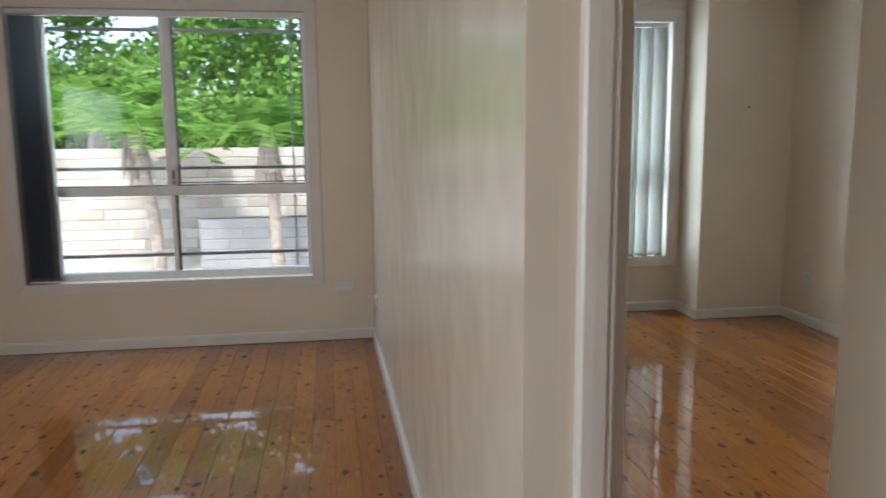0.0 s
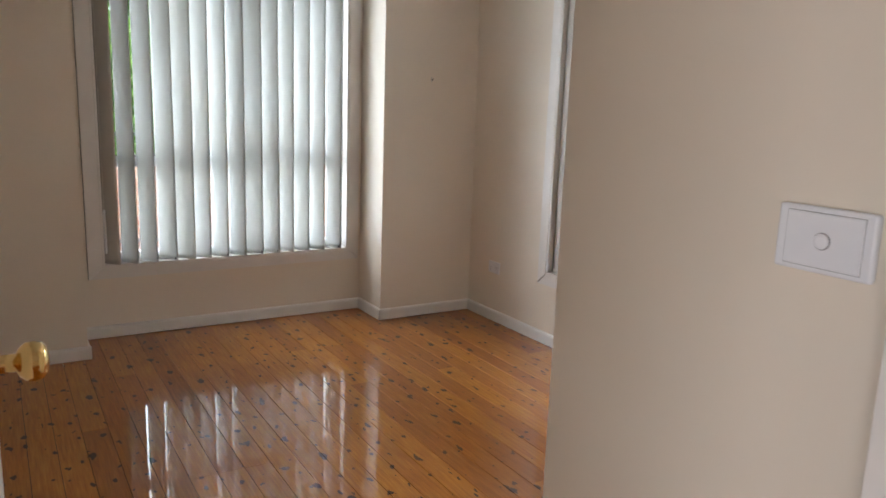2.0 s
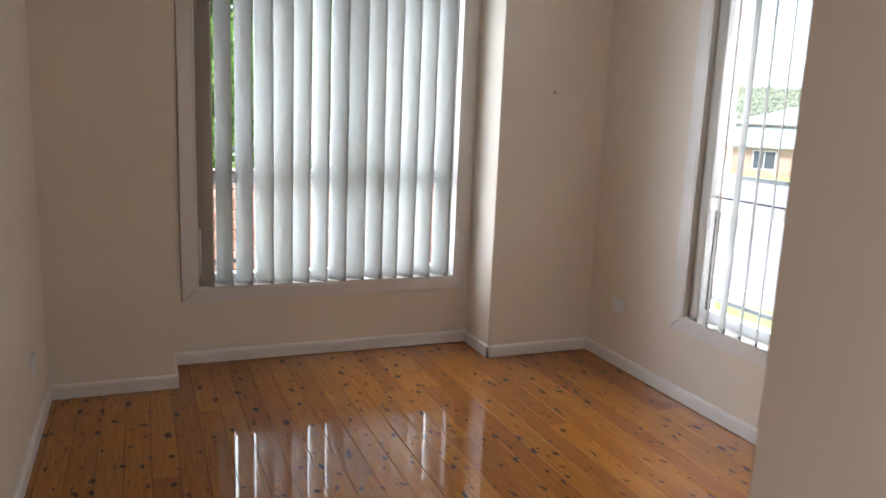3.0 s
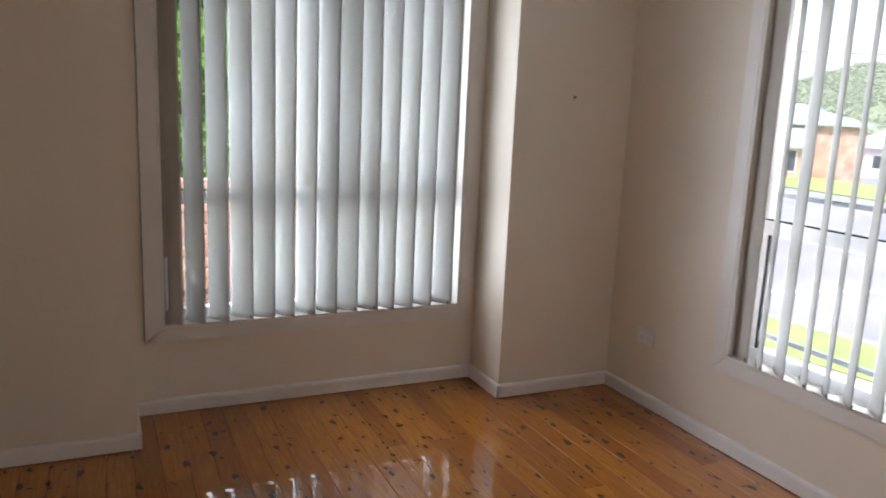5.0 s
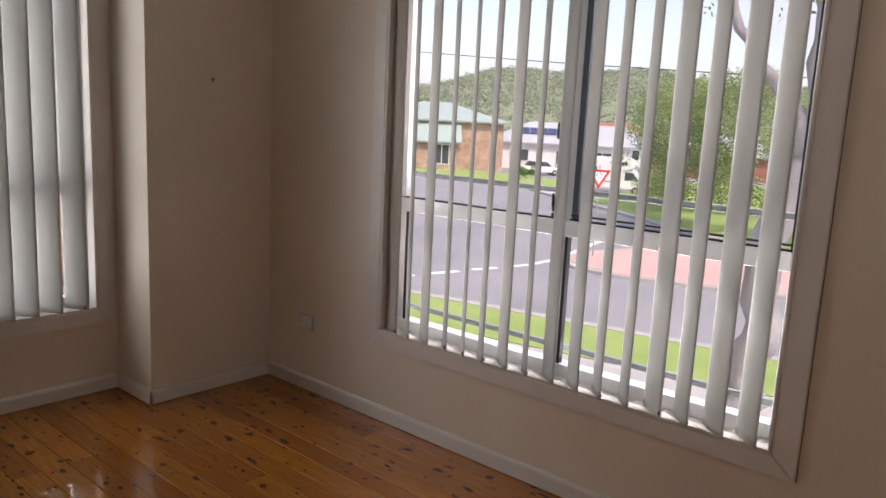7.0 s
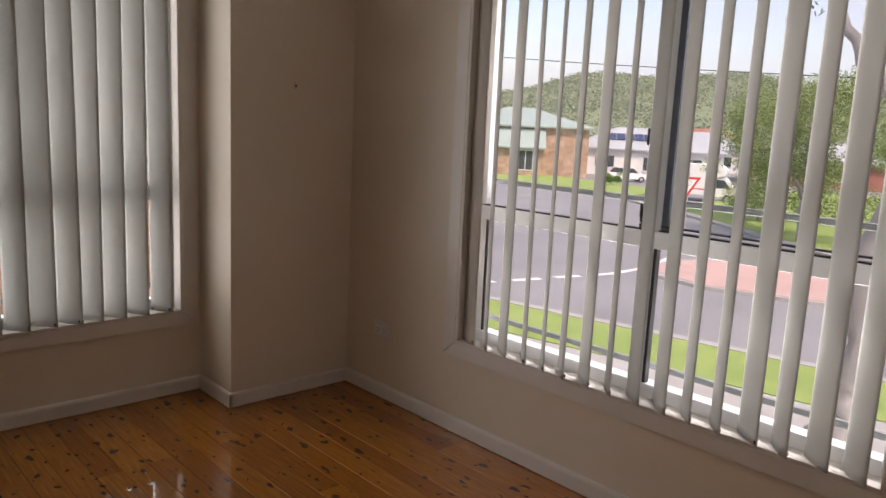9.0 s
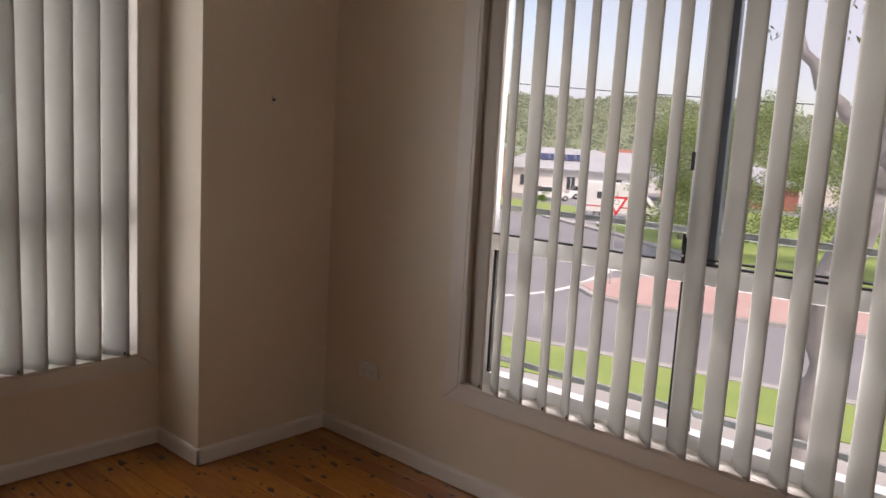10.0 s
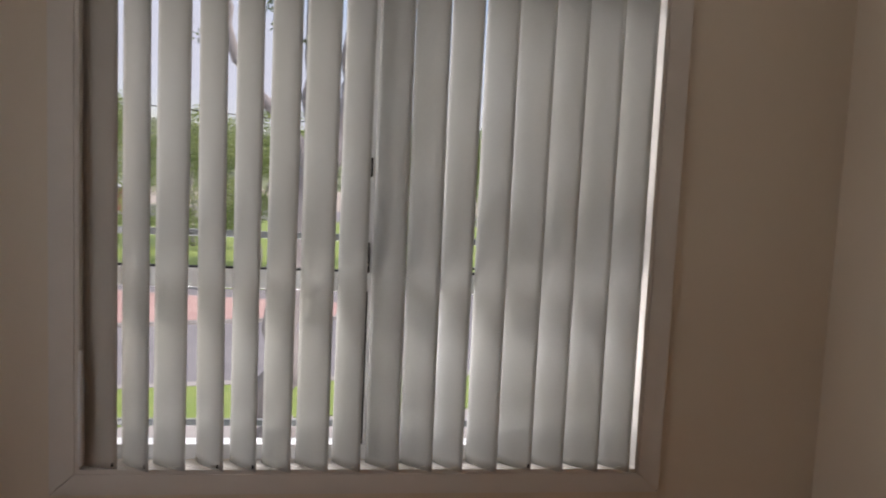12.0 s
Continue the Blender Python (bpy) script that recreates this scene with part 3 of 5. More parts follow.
def aluminium_window(e, axis, near, away, a, b, c, d, rail, mull, latches):
    """A four-pane aluminium frame: sliding panes above a rail, fixed panes below. Along y it is built the other way round."""
    wide = axis == "x"
    hm = 0.026 if wide else 0.014
    def bar(name, u0, v0, u1, v1, n0, n1, material=ALU, bev=0.002, label=""):
        p, q = near + away * n0, near + away * n1
        if wide:
            bm = soft_box(min(p, q), a + b - u1, v0, max(p, q), a + b - u0, v1, bev, 1)
        else:
            bm = soft_box(u0, min(p, q), v0, u1, max(p, q), v1, bev, 1)
        return part(name, bm, material, e, label)
    f, D = 0.036, 0.060
    bar("window_frame", a, c, a + f, d, 0, D)
    bar("window_frame", b - f, c, b, d, 0, D)
    bar("window_frame", a + f, c, b - f, c + 0.05, 0, D)
    bar("window_frame", a + f, d - f, b - f, d, 0, D)
    bar("mid_rail", a + f, rail - 0.03, b - f, rail + 0.03, -0.004, D)
    bar("mullion", mull - hm, c + 0.05, mull + hm, rail - 0.03, 0.004, D - 0.01)
    # upper sliding pane's stile and the fixed one's
    bar("stile", mull - 0.03, rail + 0.03, mull + 0.004, d - f, 0.0, 0.026)
    bar("stile", mull + 0.000, rail + 0.03, mull + 0.034, d - f, 0.028, 0.05)
    # black glazing seals
    s = 0.006
    edge = a + f
    if wide:
        bar("sash_stile", a + f, c + 0.05, a + f + 0.035, rail - 0.03, 0.003, 0.035)
        bar("glazing_seal", mull - hm - 0.008, c + 0.05, mull - hm, rail - 0.03, 0.004, 0.03, RUBBER, 0.001)
        edge += 0.035
        bar("sash_stile", a + f, rail + 0.03, a + f + 0.030, d - f, 0.0, 0.03)
    for u in (edge, mull + hm):
        bar("glazing_seal", u, c + 0.05, u + 0.013, rail - 0.03, 0.004, 0.03, RUBBER, 0.001)
    bar("glazing_seal", a + f, rail + 0.03, mull - 0.03, rail + 0.03 + s, 0.0, 0.02, RUBBER, 0.001)
    bar("glazing_seal", mull + 0.034, rail + 0.03, b - f, rail + 0.03 + s, 0.012, 0.04, RUBBER, 0.001)
    bar("glazing_seal", mull + 0.034, rail + 0.046, b - f, rail + 0.046 + s, 0.02, 0.045, RUBBER, 0.001)
    # dark slate strip beside the upper stile
    bar("stile_strip", mull + 0.0345, rail + 0.037, mull + (0.060 if wide else 0.047), d - f, 0.024 if wide else 0.030, 0.050, SLATE_STRIP, 0.0008)
    bar("glazing_seal", b - f - s, rail + 0.03, b - f, d - f, 0.0, 0.02, RUBBER, 0.001)
    for u0, u1, v0, v1, n in ((a + f, mull - hm, c + 0.05, rail - 0.03, 0.022), (mull + hm, b - f, c + 0.05, rail - 0.03, 0.022),
                              (a + f, mull - 0.03, rail + 0.03, d - f, 0.013), (mull + 0.034, b - f, rail + 0.03, d - f, 0.04)):
        g = bar("pane", u0, v0, u1, v1, n, n + 0.003, GLASS, 0.0003)
        g.visible_shadow = False
    k = mull - 0.036 if wide else mull + 0.005
    for z0, z1 in latches:
        bar("latch", k, z0, k + 0.013, z1, -0.009, 0.0, BLACK, 0.003, "black plastic window latch")
        if z1 - z0 > 0.07:
            bar("latch_lever", k, z1 - 0.04, k + 0.011, z1 + 0.012, -0.014, -0.008, BLACK, 0.003)
            bar("latch_screw", k + 0.002, z0 + 0.022, k + 0.010, z0 + 0.03, -0.0105, -0.0085, NICKEL, 0.001)


def security_bars(axis, plane, a, b, heights, uprights, label):
    e = base("security_bars", label, "window bars", "window security bars")
    for z in heights:
        bm = soft_box(plane - 0.008, a, z - 0.011, plane + 0.008, b, z + 0.011, 0.002, 1) if axis == "x" else soft_box(a, plane - 0.008, z - 0.011, b, plane + 0.008, z + 0.011, 0.002, 1)
        part("bar", bm, STEELBAR, e)
    for u in uprights:
        bm = bmesh.new()
        p = (plane, u) if axis == "x" else (u, plane)
        rod(bm, (*p, heights[0] - 0.3), (*p, heights[-1] + 0.3), 0.006, n=8)
        part("bar", bm, STEELBAR, e)
    return e


a, b, c, d = W_STREET
w1 = base("window_1", "wide white aluminium street window in a cream timber surround", "window", kind="structure")
timber_surround(w1, "x", WX, -1, a, b, c, d, out=0.062)
aluminium_window(w1, "x", WX + 0.066, 1, a + 0.002, b - 0.002, c + 0.012, d - 0.002, 1.015, a + b - 3.537, ((1.345, 1.405), (1.045, 1.130)))
security_bars("x", 3.585, a - 0.02, b + 0.02, (0.525, 1.145, 1.99), (), "grey painted security bars across the street window")

a, b, c, d = W_ALC
w2 = base("window_2", "white aluminium alcove window in a cream timber surround", "window", kind="structure")
timber_surround(w2, "y", AY, -1, a, b, c, d, out=0.062)
aluminium_window(w2, "y", AY + 0.066, 1, a + 0.002, b - 0.002, c + 0.012, d - 0.002, 1.0, 1.93, ())
security_bars("y", 5.745, a - 0.02, b + 0.02, (0.525, 1.15, 1.99), (), "grey painted security bars across the alcove window")

a, b, c, d = W_GARD
w3 = base("window_3", "wide aluminium garden window with a pale timber sill", "window", kind="structure")
timber_surround(w3, "y", GY, -1, a, b, c, d, w=0.06, out=0.062)
aluminium_window(w3, "y", GY + 0.066, 1, a + 0.002, b - 0.002, c + 0.012, d - 0.002, 1.01, -0.875, ((1.05, 1.13),))
security_bars("y", 5.325, a - 0.02, b + 0.02, (0.585, 1.15, 2.02), (-0.115,), "grey painted security bars across the garden window")


# ---- vertical blinds ----
def slat_mesh(width, height, sag=0.0065):
    """A hanging fabric vane, gently bowed, with a weight pocket at its foot. It hangs from z = 0 along its own x."""
    bm = bmesh.new()
    n, t = 9, 0.0006
    rows = (0.0, -height * 0.5, -height + 0.034, -height + 0.032, -height)
    grid = []
    for z in rows:
        thick = t if z > -height + 0.033 else 0.0016
        front, back = [], []
        for i in range(n):
            u = i / (n - 1) - 0.5
            y = sag * (1 - 4 * u * u)
            front.append(bm.verts.new((u * width, y + thick, z)))
            back.append(bm.verts.new((u * width, y - thick, z)))
        grid.append(front + back[::-1])
    for r0, r1 in zip(grid, grid[1:]):
        k = len(r0)
        for i in range(k):
            bm.faces.new((r0[i], r0[(i + 1) % k], r1[(i + 1) % k], r1[i]))
    bm.faces.new(grid[0])
    bm.faces.new(grid[-1][::-1])
    return bm


def bead_chain(name, bm_points, parent, material=CHAIN, r=0.0028, step=0.0085):
    bm = bmesh.new()
    for p, q in zip(bm_points, bm_points[1:]):
        p, q = Vector(p), Vector(q)
        n = max(1, int((q - p).length / step))
        rod(bm, p, q, r * 0.35, n=5)
        for k in range(n):
            bmesh.ops.create_icosphere(bm, subdivisions=1, radius=r, matrix=Matrix.Translation(p.lerp(q, (k + 0.5) / n)))
    part(name, bm, material, parent)


def vertical_blind(label, axis, line, first, pitch, top, foot, angles, seed, material=SLAT, width=0.127):
    """Vanes on a head rail along the axis, from the first carrier on, each at its own angle; the first one's fabric is
    darkened to look shaded.
    """
    rnd = random.Random(seed)
    e = base("vertical_blind", label, "blind", "vertical blinds")
    last = first + pitch * (len(angles) - 1)
    a, b = min(first, last) - abs(pitch) / 2, max(first, last) + abs(pitch) / 2
    rail = soft_box(line - 0.02, a, top, line + 0.02, b, top + 0.034, 0.004) if axis == "y" else soft_box(a, line - 0.02, top, b, line + 0.02, top + 0.034, 0.004)
    part("head_rail", rail, ALU, e)
    h = top - foot
    me = finish("slat", slat_mesh(width, h - 0.01), material, True)
    shaded_vane = finish("slat", slat_mesh(width, h - 0.01), SLAT_SHADED, True)
    feet = []
    for k, ang in enumerate(angles):
        u = first + pitch * k
        p = (line, u) if axis == "y" else (u, line)
        s = new("slat", me if k else shaded_vane)
        s.parent = e
        s.matrix_basis = pose(p[0], p[1], top - 0.004, rnd.uniform(-0.25, 0.25), rnd.uniform(-0.2, 0.2), ang)
        feet.append((p, ang))
        bm = bmesh.new()
        rod(bm, (*p, top - 0.006), (*p, top + 0.004), 0.006, n=8)
        part("carrier", bm, PLASTIC, e)
    for side in (-1, 1):
        pts = []
        for p, ang in feet:
            pts.append((p[0] + side * 0.4 * width * math.cos(radians(ang)), p[1] + side * 0.4 * width * math.sin(radians(ang)), foot + 0.022))
        for p, q in zip(pts, pts[1:]):
            bm = bmesh.new()
            m_ = (Vector(p) + Vector(q)) / 2 - Vector((0, 0, 0.010))
            rod(bm, p, m_, 0.0009, n=5)
            rod(bm, m_, q, 0.0009, n=5)
            part("link_chain", bm, CHAIN, e)
        for p in pts:
            part("chain_clip", soft_box(p[0] - 0.003, p[1] - 0.003, p[2] - 0.008, p[0] + 0.003, p[1] + 0.003, p[2] + 0.004, 0.001, 1), BLACK if side < 0 else CHAIN, e)
    return e


a, b, c, d = W_STREET
vb = vertical_blind("pale grey fabric vertical blind, half open, at the street window", "y", WX + 0.008, 4.357, -0.1067, d - 0.055, c + 0.005,
                    (71.5, 51, 59, 48.5, 45, 48, 54.5, 43.5, 52, 50, 43, 41, 52, 44, 50, 46.5), 3)
# wall-side control chain and cord weight
bead_chain("control_chain", [(WX - 0.016, b - 0.017, d - 0.06), (WX - 0.016, b - 0.017, 0.80)], vb)
bead_chain("control_chain", [(WX + 0.010, b - 0.028, d - 0.06), (WX + 0.010, b - 0.028, 0.66)], vb)
bm = lathe([(0.004, 0.80), (0.007, 0.79), (0.007, 0.74), (0.009, 0.72), (0.009, 0.46), (0.006, 0.452)], 12, "Z")
bmesh.ops.translate(bm, verts=bm.verts[:], vec=(WX - 0.016, b - 0.017, 0))
part("cord_weight", bm, PLASTIC, vb)
a, b, c, d = W_ALC
vb = vertical_blind("pale grey fabric vertical blind, nearly closed, in the alcove", "x", AY + 0.006, 1.207, 0.1031, d - 0.055, c + 0.008,
                    (135, 127, 128.5, 134, 141, 132, 125.5, 127, 132, 127.5, 125, 124, 121, 120), 5)
bead_chain("control_chain", [(a + 0.022, AY - 0.004, d - 0.06), (a + 0.022, AY - 0.004, 0.74)], vb)
bm = lathe([(0.004, 0.74), (0.008, 0.73), (0.008, 0.50), (0.005, 0.49)], 12, "Z")
bmesh.ops.translate(bm, verts=bm.verts[:], vec=(a + 0.022, AY - 0.004, 0))
part("cord_weight", bm, PLASTIC, vb)
a, b, c, d = W_GARD
stack = base("vertical_blind", "slate grey vertical blind drawn aside and stacked", "blind", "vertical blinds")
part("head_rail", soft_box(a + 0.02, GY - 0.012, d - 0.055, b - 0.02, GY + 0.028, d - 0.02, 0.004), ALU, stack)
me = finish("slat", slat_mesh(0.127, d - 0.06 - c - 0.03), SLAT_DARK, True)
me_pale = finish("slat", slat_mesh(0.127, d - 0.06 - c - 0.03), SLAT, True)
for k in range(15):
    s = new("slat", me if k < 11 else me_pale)
    s.parent = stack
    s.matrix_basis = pose(a + 0.05 + 0.0125 * k, GY + 0.008, d - 0.058, 0, 0, 96 + (k % 3) * 2)


# ---- switch, sockets, hook ----
def wall_plate(name, label, category, m, w=0.118, h=0.076, rocker=1):
    """A plate in its own x (width), z (height), standing off along -y."""
    e = base(name, label, category, "" if rocker else "power outlets", m=m)
    part("plate", soft_box(-w / 2, -0.011, -h / 2, w / 2, 0, h / 2, 0.004, 3), PLASTIC, e)
    part("rim", soft_box(-w * 0.39, -0.0128, -h * 0.41, w * 0.39, -0.0105, h * 0.41, 0.001, 1), PLASTIC, e)
    # raised grey outline for the rim's edge and the shadow along it
    part("rim_shadow_line", soft_box(-w * 0.39 - 0.0006, -0.0116, -h * 0.41 - 0.0006, w * 0.39 + 0.0006, -0.0104, h * 0.41 + 0.0006, 0.0003, 1), PLATE_LINE, e)
    if rocker:
        bm = lathe([(0.0100, -0.0125), (0.0100, -0.0140), (0.0095, -0.0144)], 24, "Y")
        part("button_ring", bm, PLATE_LINE, e)
        bm = lathe([(0.0090, -0.0138), (0.0088, -0.0160), (0.0055, -0.0172)], 24, "Y")
        part("button", bm, PLASTIC, e, smooth=False)
    else:
        for sx in (-0.026, 0.026):
            part("rocker", soft_box(sx - 0.006, -0.0165, 0.012, sx + 0.006, -0.0125, 0.026, 0.001, 1), PLASTIC, e)
            for ang, px, pz in ((30, -0.008, 0.0), (-30, 0.008, 0.0), (0, 0, -0.014)):
                bm = bmesh.new()
                box(bm, -0.001, -0.0134, -0.004, 0.001, -0.0126, 0.004)
                bmesh.ops.transform(bm, matrix=Matrix.Translation((sx + px, 0, pz)) @ Matrix.Rotation(radians(ang), 4, "Y"), verts=bm.verts[:])
                part("socket_slot", bm, DARK, e)
    return e


wall_plate("light_switch", "white plastic light switch plate with one round button", "light switch", pose(SWX - 0.0003, 1.574, 1.246, 0, 0, -90))
wall_plate("power_outlet", "white plastic double power outlet low on the street wall", "power outlet", pose(WX - 0.0003, 4.945, 0.355, 0, 0, -90), rocker=0)
wall_plate("power_outlet", "white plastic power outlet beside the garden window", "power outlet", pose(0.195, GY - 0.0003, 0.365, 0, 0, 0), rocker=0)
wall_plate("power_outlet", "white plastic power outlet on the glossy partition", "power outlet", pose(0.3895, 4.82, 0.32, 0, 0, -90.5), rocker=0)
wall_plate("power_outlet", "white plastic power outlet low on the bedroom partition", "power outlet", pose(LX + 0.0038, 4.78, 0.33, 0, 0, 90), rocker=0)
hook = base("picture_hook", "small dark metal picture hook on the pier", "hook")
bm = bmesh.new()
rod(bm, (3.074, PIER - 0.0005, 1.528), (3.074, PIER - 0.016, 1.524), 0.003, n=8)
rod(bm, (3.074, PIER - 0.016, 1.524), (3.074, PIER - 0.018, 1.534), 0.0025, n=8)
part("nail", bm, DARK, hook)
part("hook_plate", soft_box(3.070, PIER - 0.003, 1.512, 3.078, PIER - 0.0003, 1.546, 0.001, 1), NICKEL, hook)


# ---- street side ----
def ground_height(x, y):
    """Level by the house, falling to the street."""
    t = min(1.0, max(0.0, (x - 5.0) / 7.0))
    return -0.5 - 3.5 * t * t * (3 - 2 * t)


STREET = -4.0
verts, faces = [], []
xs = [-2500, -600, -120, -40, -12, 0, 3.6, 5, 5.8, 6.6, 7.4, 8.2, 9.0, 9.8, 10.6, 11.3, 12, 14, 20, 40, 100, 300, 900, 2500]
ys = [-2500, -600, -120, -40, -10, 0, 10, 25, 60, 160, 600, 2500]
for x in xs:
    for y in ys:
        verts.append((x, y, ground_height(x, y)))
for i in range(len(xs) - 1):
    for j in range(len(ys) - 1):
        k = i * len(ys) + j
        faces.append((k, k + len(ys), k + len(ys) + 1, k + 1))
me = bpy.data.meshes.new("ground")
me.from_pydata(verts, [], faces)
me.materials.append(EARTH)
tagged(new("ground", me), "pale dry ground sloping down to the street", "ground", "", "structure")


def sheet(name, outline, z, material, label, category, thick=0.0, kind="structure"):
    bm = bmesh.new()
    f = bm.faces.new([bm.verts.new((x, y, z)) for x, y in outline])
    if thick:
        r = bmesh.ops.extrude_face_region(bm, geom=[f])
        bmesh.ops.translate(bm, verts=[v for v in r["geom"] if isinstance(v, bmesh.types.BMVert)], vec=(0, 0, thick))
    ob = part(name, bm, material)
    return tagged(ob, label, category, "", kind)


def out(x, y, s=2.72):
    """A place in the street, seen over the sill, at its true distance."""
    return (1.09 + s * (x - 1.09), 2.01 + s * (y - 2.01))


def verge(u):
    return 6.55 - 0.19 * (u - 5.0)


sheet("road", [out(7.7 - 0.19 * (y - 5), y) for y in (-12, 0, 12, 30)] + [(110, 90), (110, -60)], STREET + 0.02, ASPHALT, "sun-bleached grey asphalt road junction", "road")
sheet("grass_verge", [out(verge(y), y) for y in (-12, 0, 12, 30)] + [out(7.55 - 0.19 * (y - 5), y) for y in (30, 12, 0, -12)], STREET + 0.01, GRASS, "bright green mown grass verge", "grass", 0.13)
sheet("pavement", [out(verge(y) - 0.9, y) for y in (-12, 0, 12, 30)] + [out(verge(y) - 0.02, y) for y in (30, 12, 0, -12)], STREET + 0.01, CONCRETE, "pale grey concrete footpath", "footpath", 0.12)
sheet("kerb", [out(7.56 - 0.19 * (y - 5), y) for y in (-12, 0, 12, 30)] + [out(7.69 - 0.19 * (y - 5), y) for y in (30, 12, 0, -12)], STREET + 0.01, CONCRETE, "pale concrete kerb along the verge", "kerb", 0.14)
for (x0, y0), (x1, y1) in (((7.45, 8.52), (7.95, 8.38)), ((8.2, 8.31), (8.62, 8.19)), ((8.85, 8.14), (9.25, 8.03)), ((6.7, 8.75), (7.15, 8.62))):
    p, q = Vector(out(x0, y0)), Vector(out(x1, y1))
    n = (q - p).normalized().orthogonal() * 0.16
    sheet("road_marking", [p + n, q + n, q - n, p - n], STREET + 0.026, ROADPAINT, "white dashed give-way line on the road", "road marking")
curve = [out(9.5, 7.95), out(9.83, 7.88), out(10.4, 7.88), out(11.2, 8.02), out(12.2, 8.26), out(13.6, 8.6)]
for p, q in zip(curve, curve[1:]):
    p, q = Vector(p), Vector(q)
    n = (q - p).normalized().orthogonal() * 0.14
    sheet("road_marking", [p + n, q + n, q - n, p - n], STREET + 0.026, ROADPAINT, "white edge line curving round the island", "road marking")
ISLAND = [(10.55, 7.75), (10.15, 7.25), (10.05, 6.6), (10.3, 5.8), (10.7, 4.6), (11.2, 2.8), (12.2, 2.6), (12.5, 4.8), (12.9, 6.2), (12.75, 6.95), (12.2, 7.45), (11.4, 7.75)]
mid = Vector((11.4, 5.8))
sheet("island_kerb", [out(*(mid + (Vector(p) - mid) * 1.06)) for p in ISLAND], STREET + 0.02, CONCRETE, "pale concrete kerb of the traffic island", "kerb", 0.13)
sheet("traffic_island", [out(*p) for p in ISLAND], STREET + 0.03, REDPAVE, "faded red paved traffic island", "traffic island", 0.14)
sheet("far_kerb", [out(13.4, 5.0), out(15.0, 7.7), out(17.2, 10.7), out(19.6, 14.6), out(19.9, 14.5), out(17.5, 10.5), out(15.3, 7.5), out(13.8, 4.9)], STREET + 0.02, CONCRETE, "pale concrete kerb of the far lawn", "kerb", 0.15)
sheet("far_lawn", [out(13.6, 4.9), out(15.2, 7.55), out(17.4, 10.6), out(19.0, 12.4), out(30, 13.4), out(32, -6), out(14.5, -14)], STREET + 0.025, GRASS, "mown green lawn across the street", "grass", 0.16)
sheet("far_verge", [out(19.9, 14.7), out(20.2, 18.0), out(20.6, 26), out(26, 30), out(24, 15.2)], STREET + 0.025, GRASS, "dry green verge before the brick house", "grass", 0.1)


def gable_house(label, at, turn, w, dpt, eave, ridge, wall, roof, windows=(), solar=False, wing=None):
    """A house with hipped roof, eaves, and windows on its near faces; its own x is the long side, -y the front."""
    e = base("house", label, "house", "houses across the street", m=pose(at[0], at[1], STREET, 0, 0, turn))
    part("wall", soft_box(-w / 2, -dpt / 2, 0, w / 2, dpt / 2, eave, 0.02, 1), wall, e)
    bm = bmesh.new()
    o, h = 0.55, min(w, dpt) / 2
    lower = [bm.verts.new(p) for p in ((-w / 2 - o, -dpt / 2 - o, eave), (w / 2 + o, -dpt / 2 - o, eave), (w / 2 + o, dpt / 2 + o, eave), (-w / 2 - o, dpt / 2 + o, eave))]
    upper = [bm.verts.new(p) for p in ((-w / 2 + h, 0, ridge), (w / 2 - h, 0, ridge))]
    under = [bm.verts.new(v.co - Vector((0, 0, 0.18))) for v in lower]
    bm.faces.new((lower[0], lower[1], upper[1], upper[0]))
    bm.faces.new((lower[1], lower[2], upper[1]))
    bm.faces.new((lower[2], lower[3], upper[0], upper[1]))
    bm.faces.new((lower[3], lower[0], upper[0]))
    for k in range(4):
        bm.faces.new((lower[k], lower[(k + 1) % 4], under[(k + 1) % 4], under[k]))
    bm.faces.new(under)
    r = part("roof", bm, roof, e)
    if solar:
        s = math.atan2(ridge - eave, h + o)
        for k in range(6):
            bm = soft_box(-0.5, -0.85, 0.0, 0.5, 0.85, 0.05, 0.01, 1)
            p = part("solar_panel", bm, SOLAR, r)
            p.matrix_basis = pose(-w / 4 + 1.08 * k, -dpt / 4 - o / 2, (eave + ridge) / 2 + 0.12, math.degrees(s), 0, 0)
    if wing:
        u0, u1, deep = wing
        f = -dpt / 2
        part("front_wing", soft_box(u0, f - deep, 0, u1, f - 0.01, 3.0, 0.02, 1), wall, e)
        bm = bmesh.new()
        prof = [(f - 0.02, 4.9), (f - 0.02, 5.05), (f - deep - 0.6, 3.15), (f - deep - 0.6, 2.97), (f - deep - 0.02, 3.02), (f - 0.02, 3.02)]
        ends = [[bm.verts.new((u, y, z)) for y, z in prof] for u in (u0 - 0.4, u1 + 0.4)]
        for k in range(6):
            bm.faces.new((ends[0][k], ends[0][(k + 1) % 6], ends[1][(k + 1) % 6], ends[1][k]))
        bm.faces.new(ends[0])
        bm.faces.new(ends[1][::-1])
        part("wing_roof", bm, roof, e)
    for face, u, z, ww, hh in windows:
        win = base("window", "", "")
        win.parent = e
        if face in ("front", "wing"):
            win.matrix_basis = pose(u, -dpt / 2 - (wing[2] if face == "wing" else 0), z)
        else:
            win.matrix_basis = pose(-w / 2 if face == "left" else w / 2, u, z, 0, 0, -90 if face == "left" else 90)
        part("pane", soft_box(-ww / 2, -0.03, 0, ww / 2, 0.05, hh, 0.01, 1), FARGLASS, win)
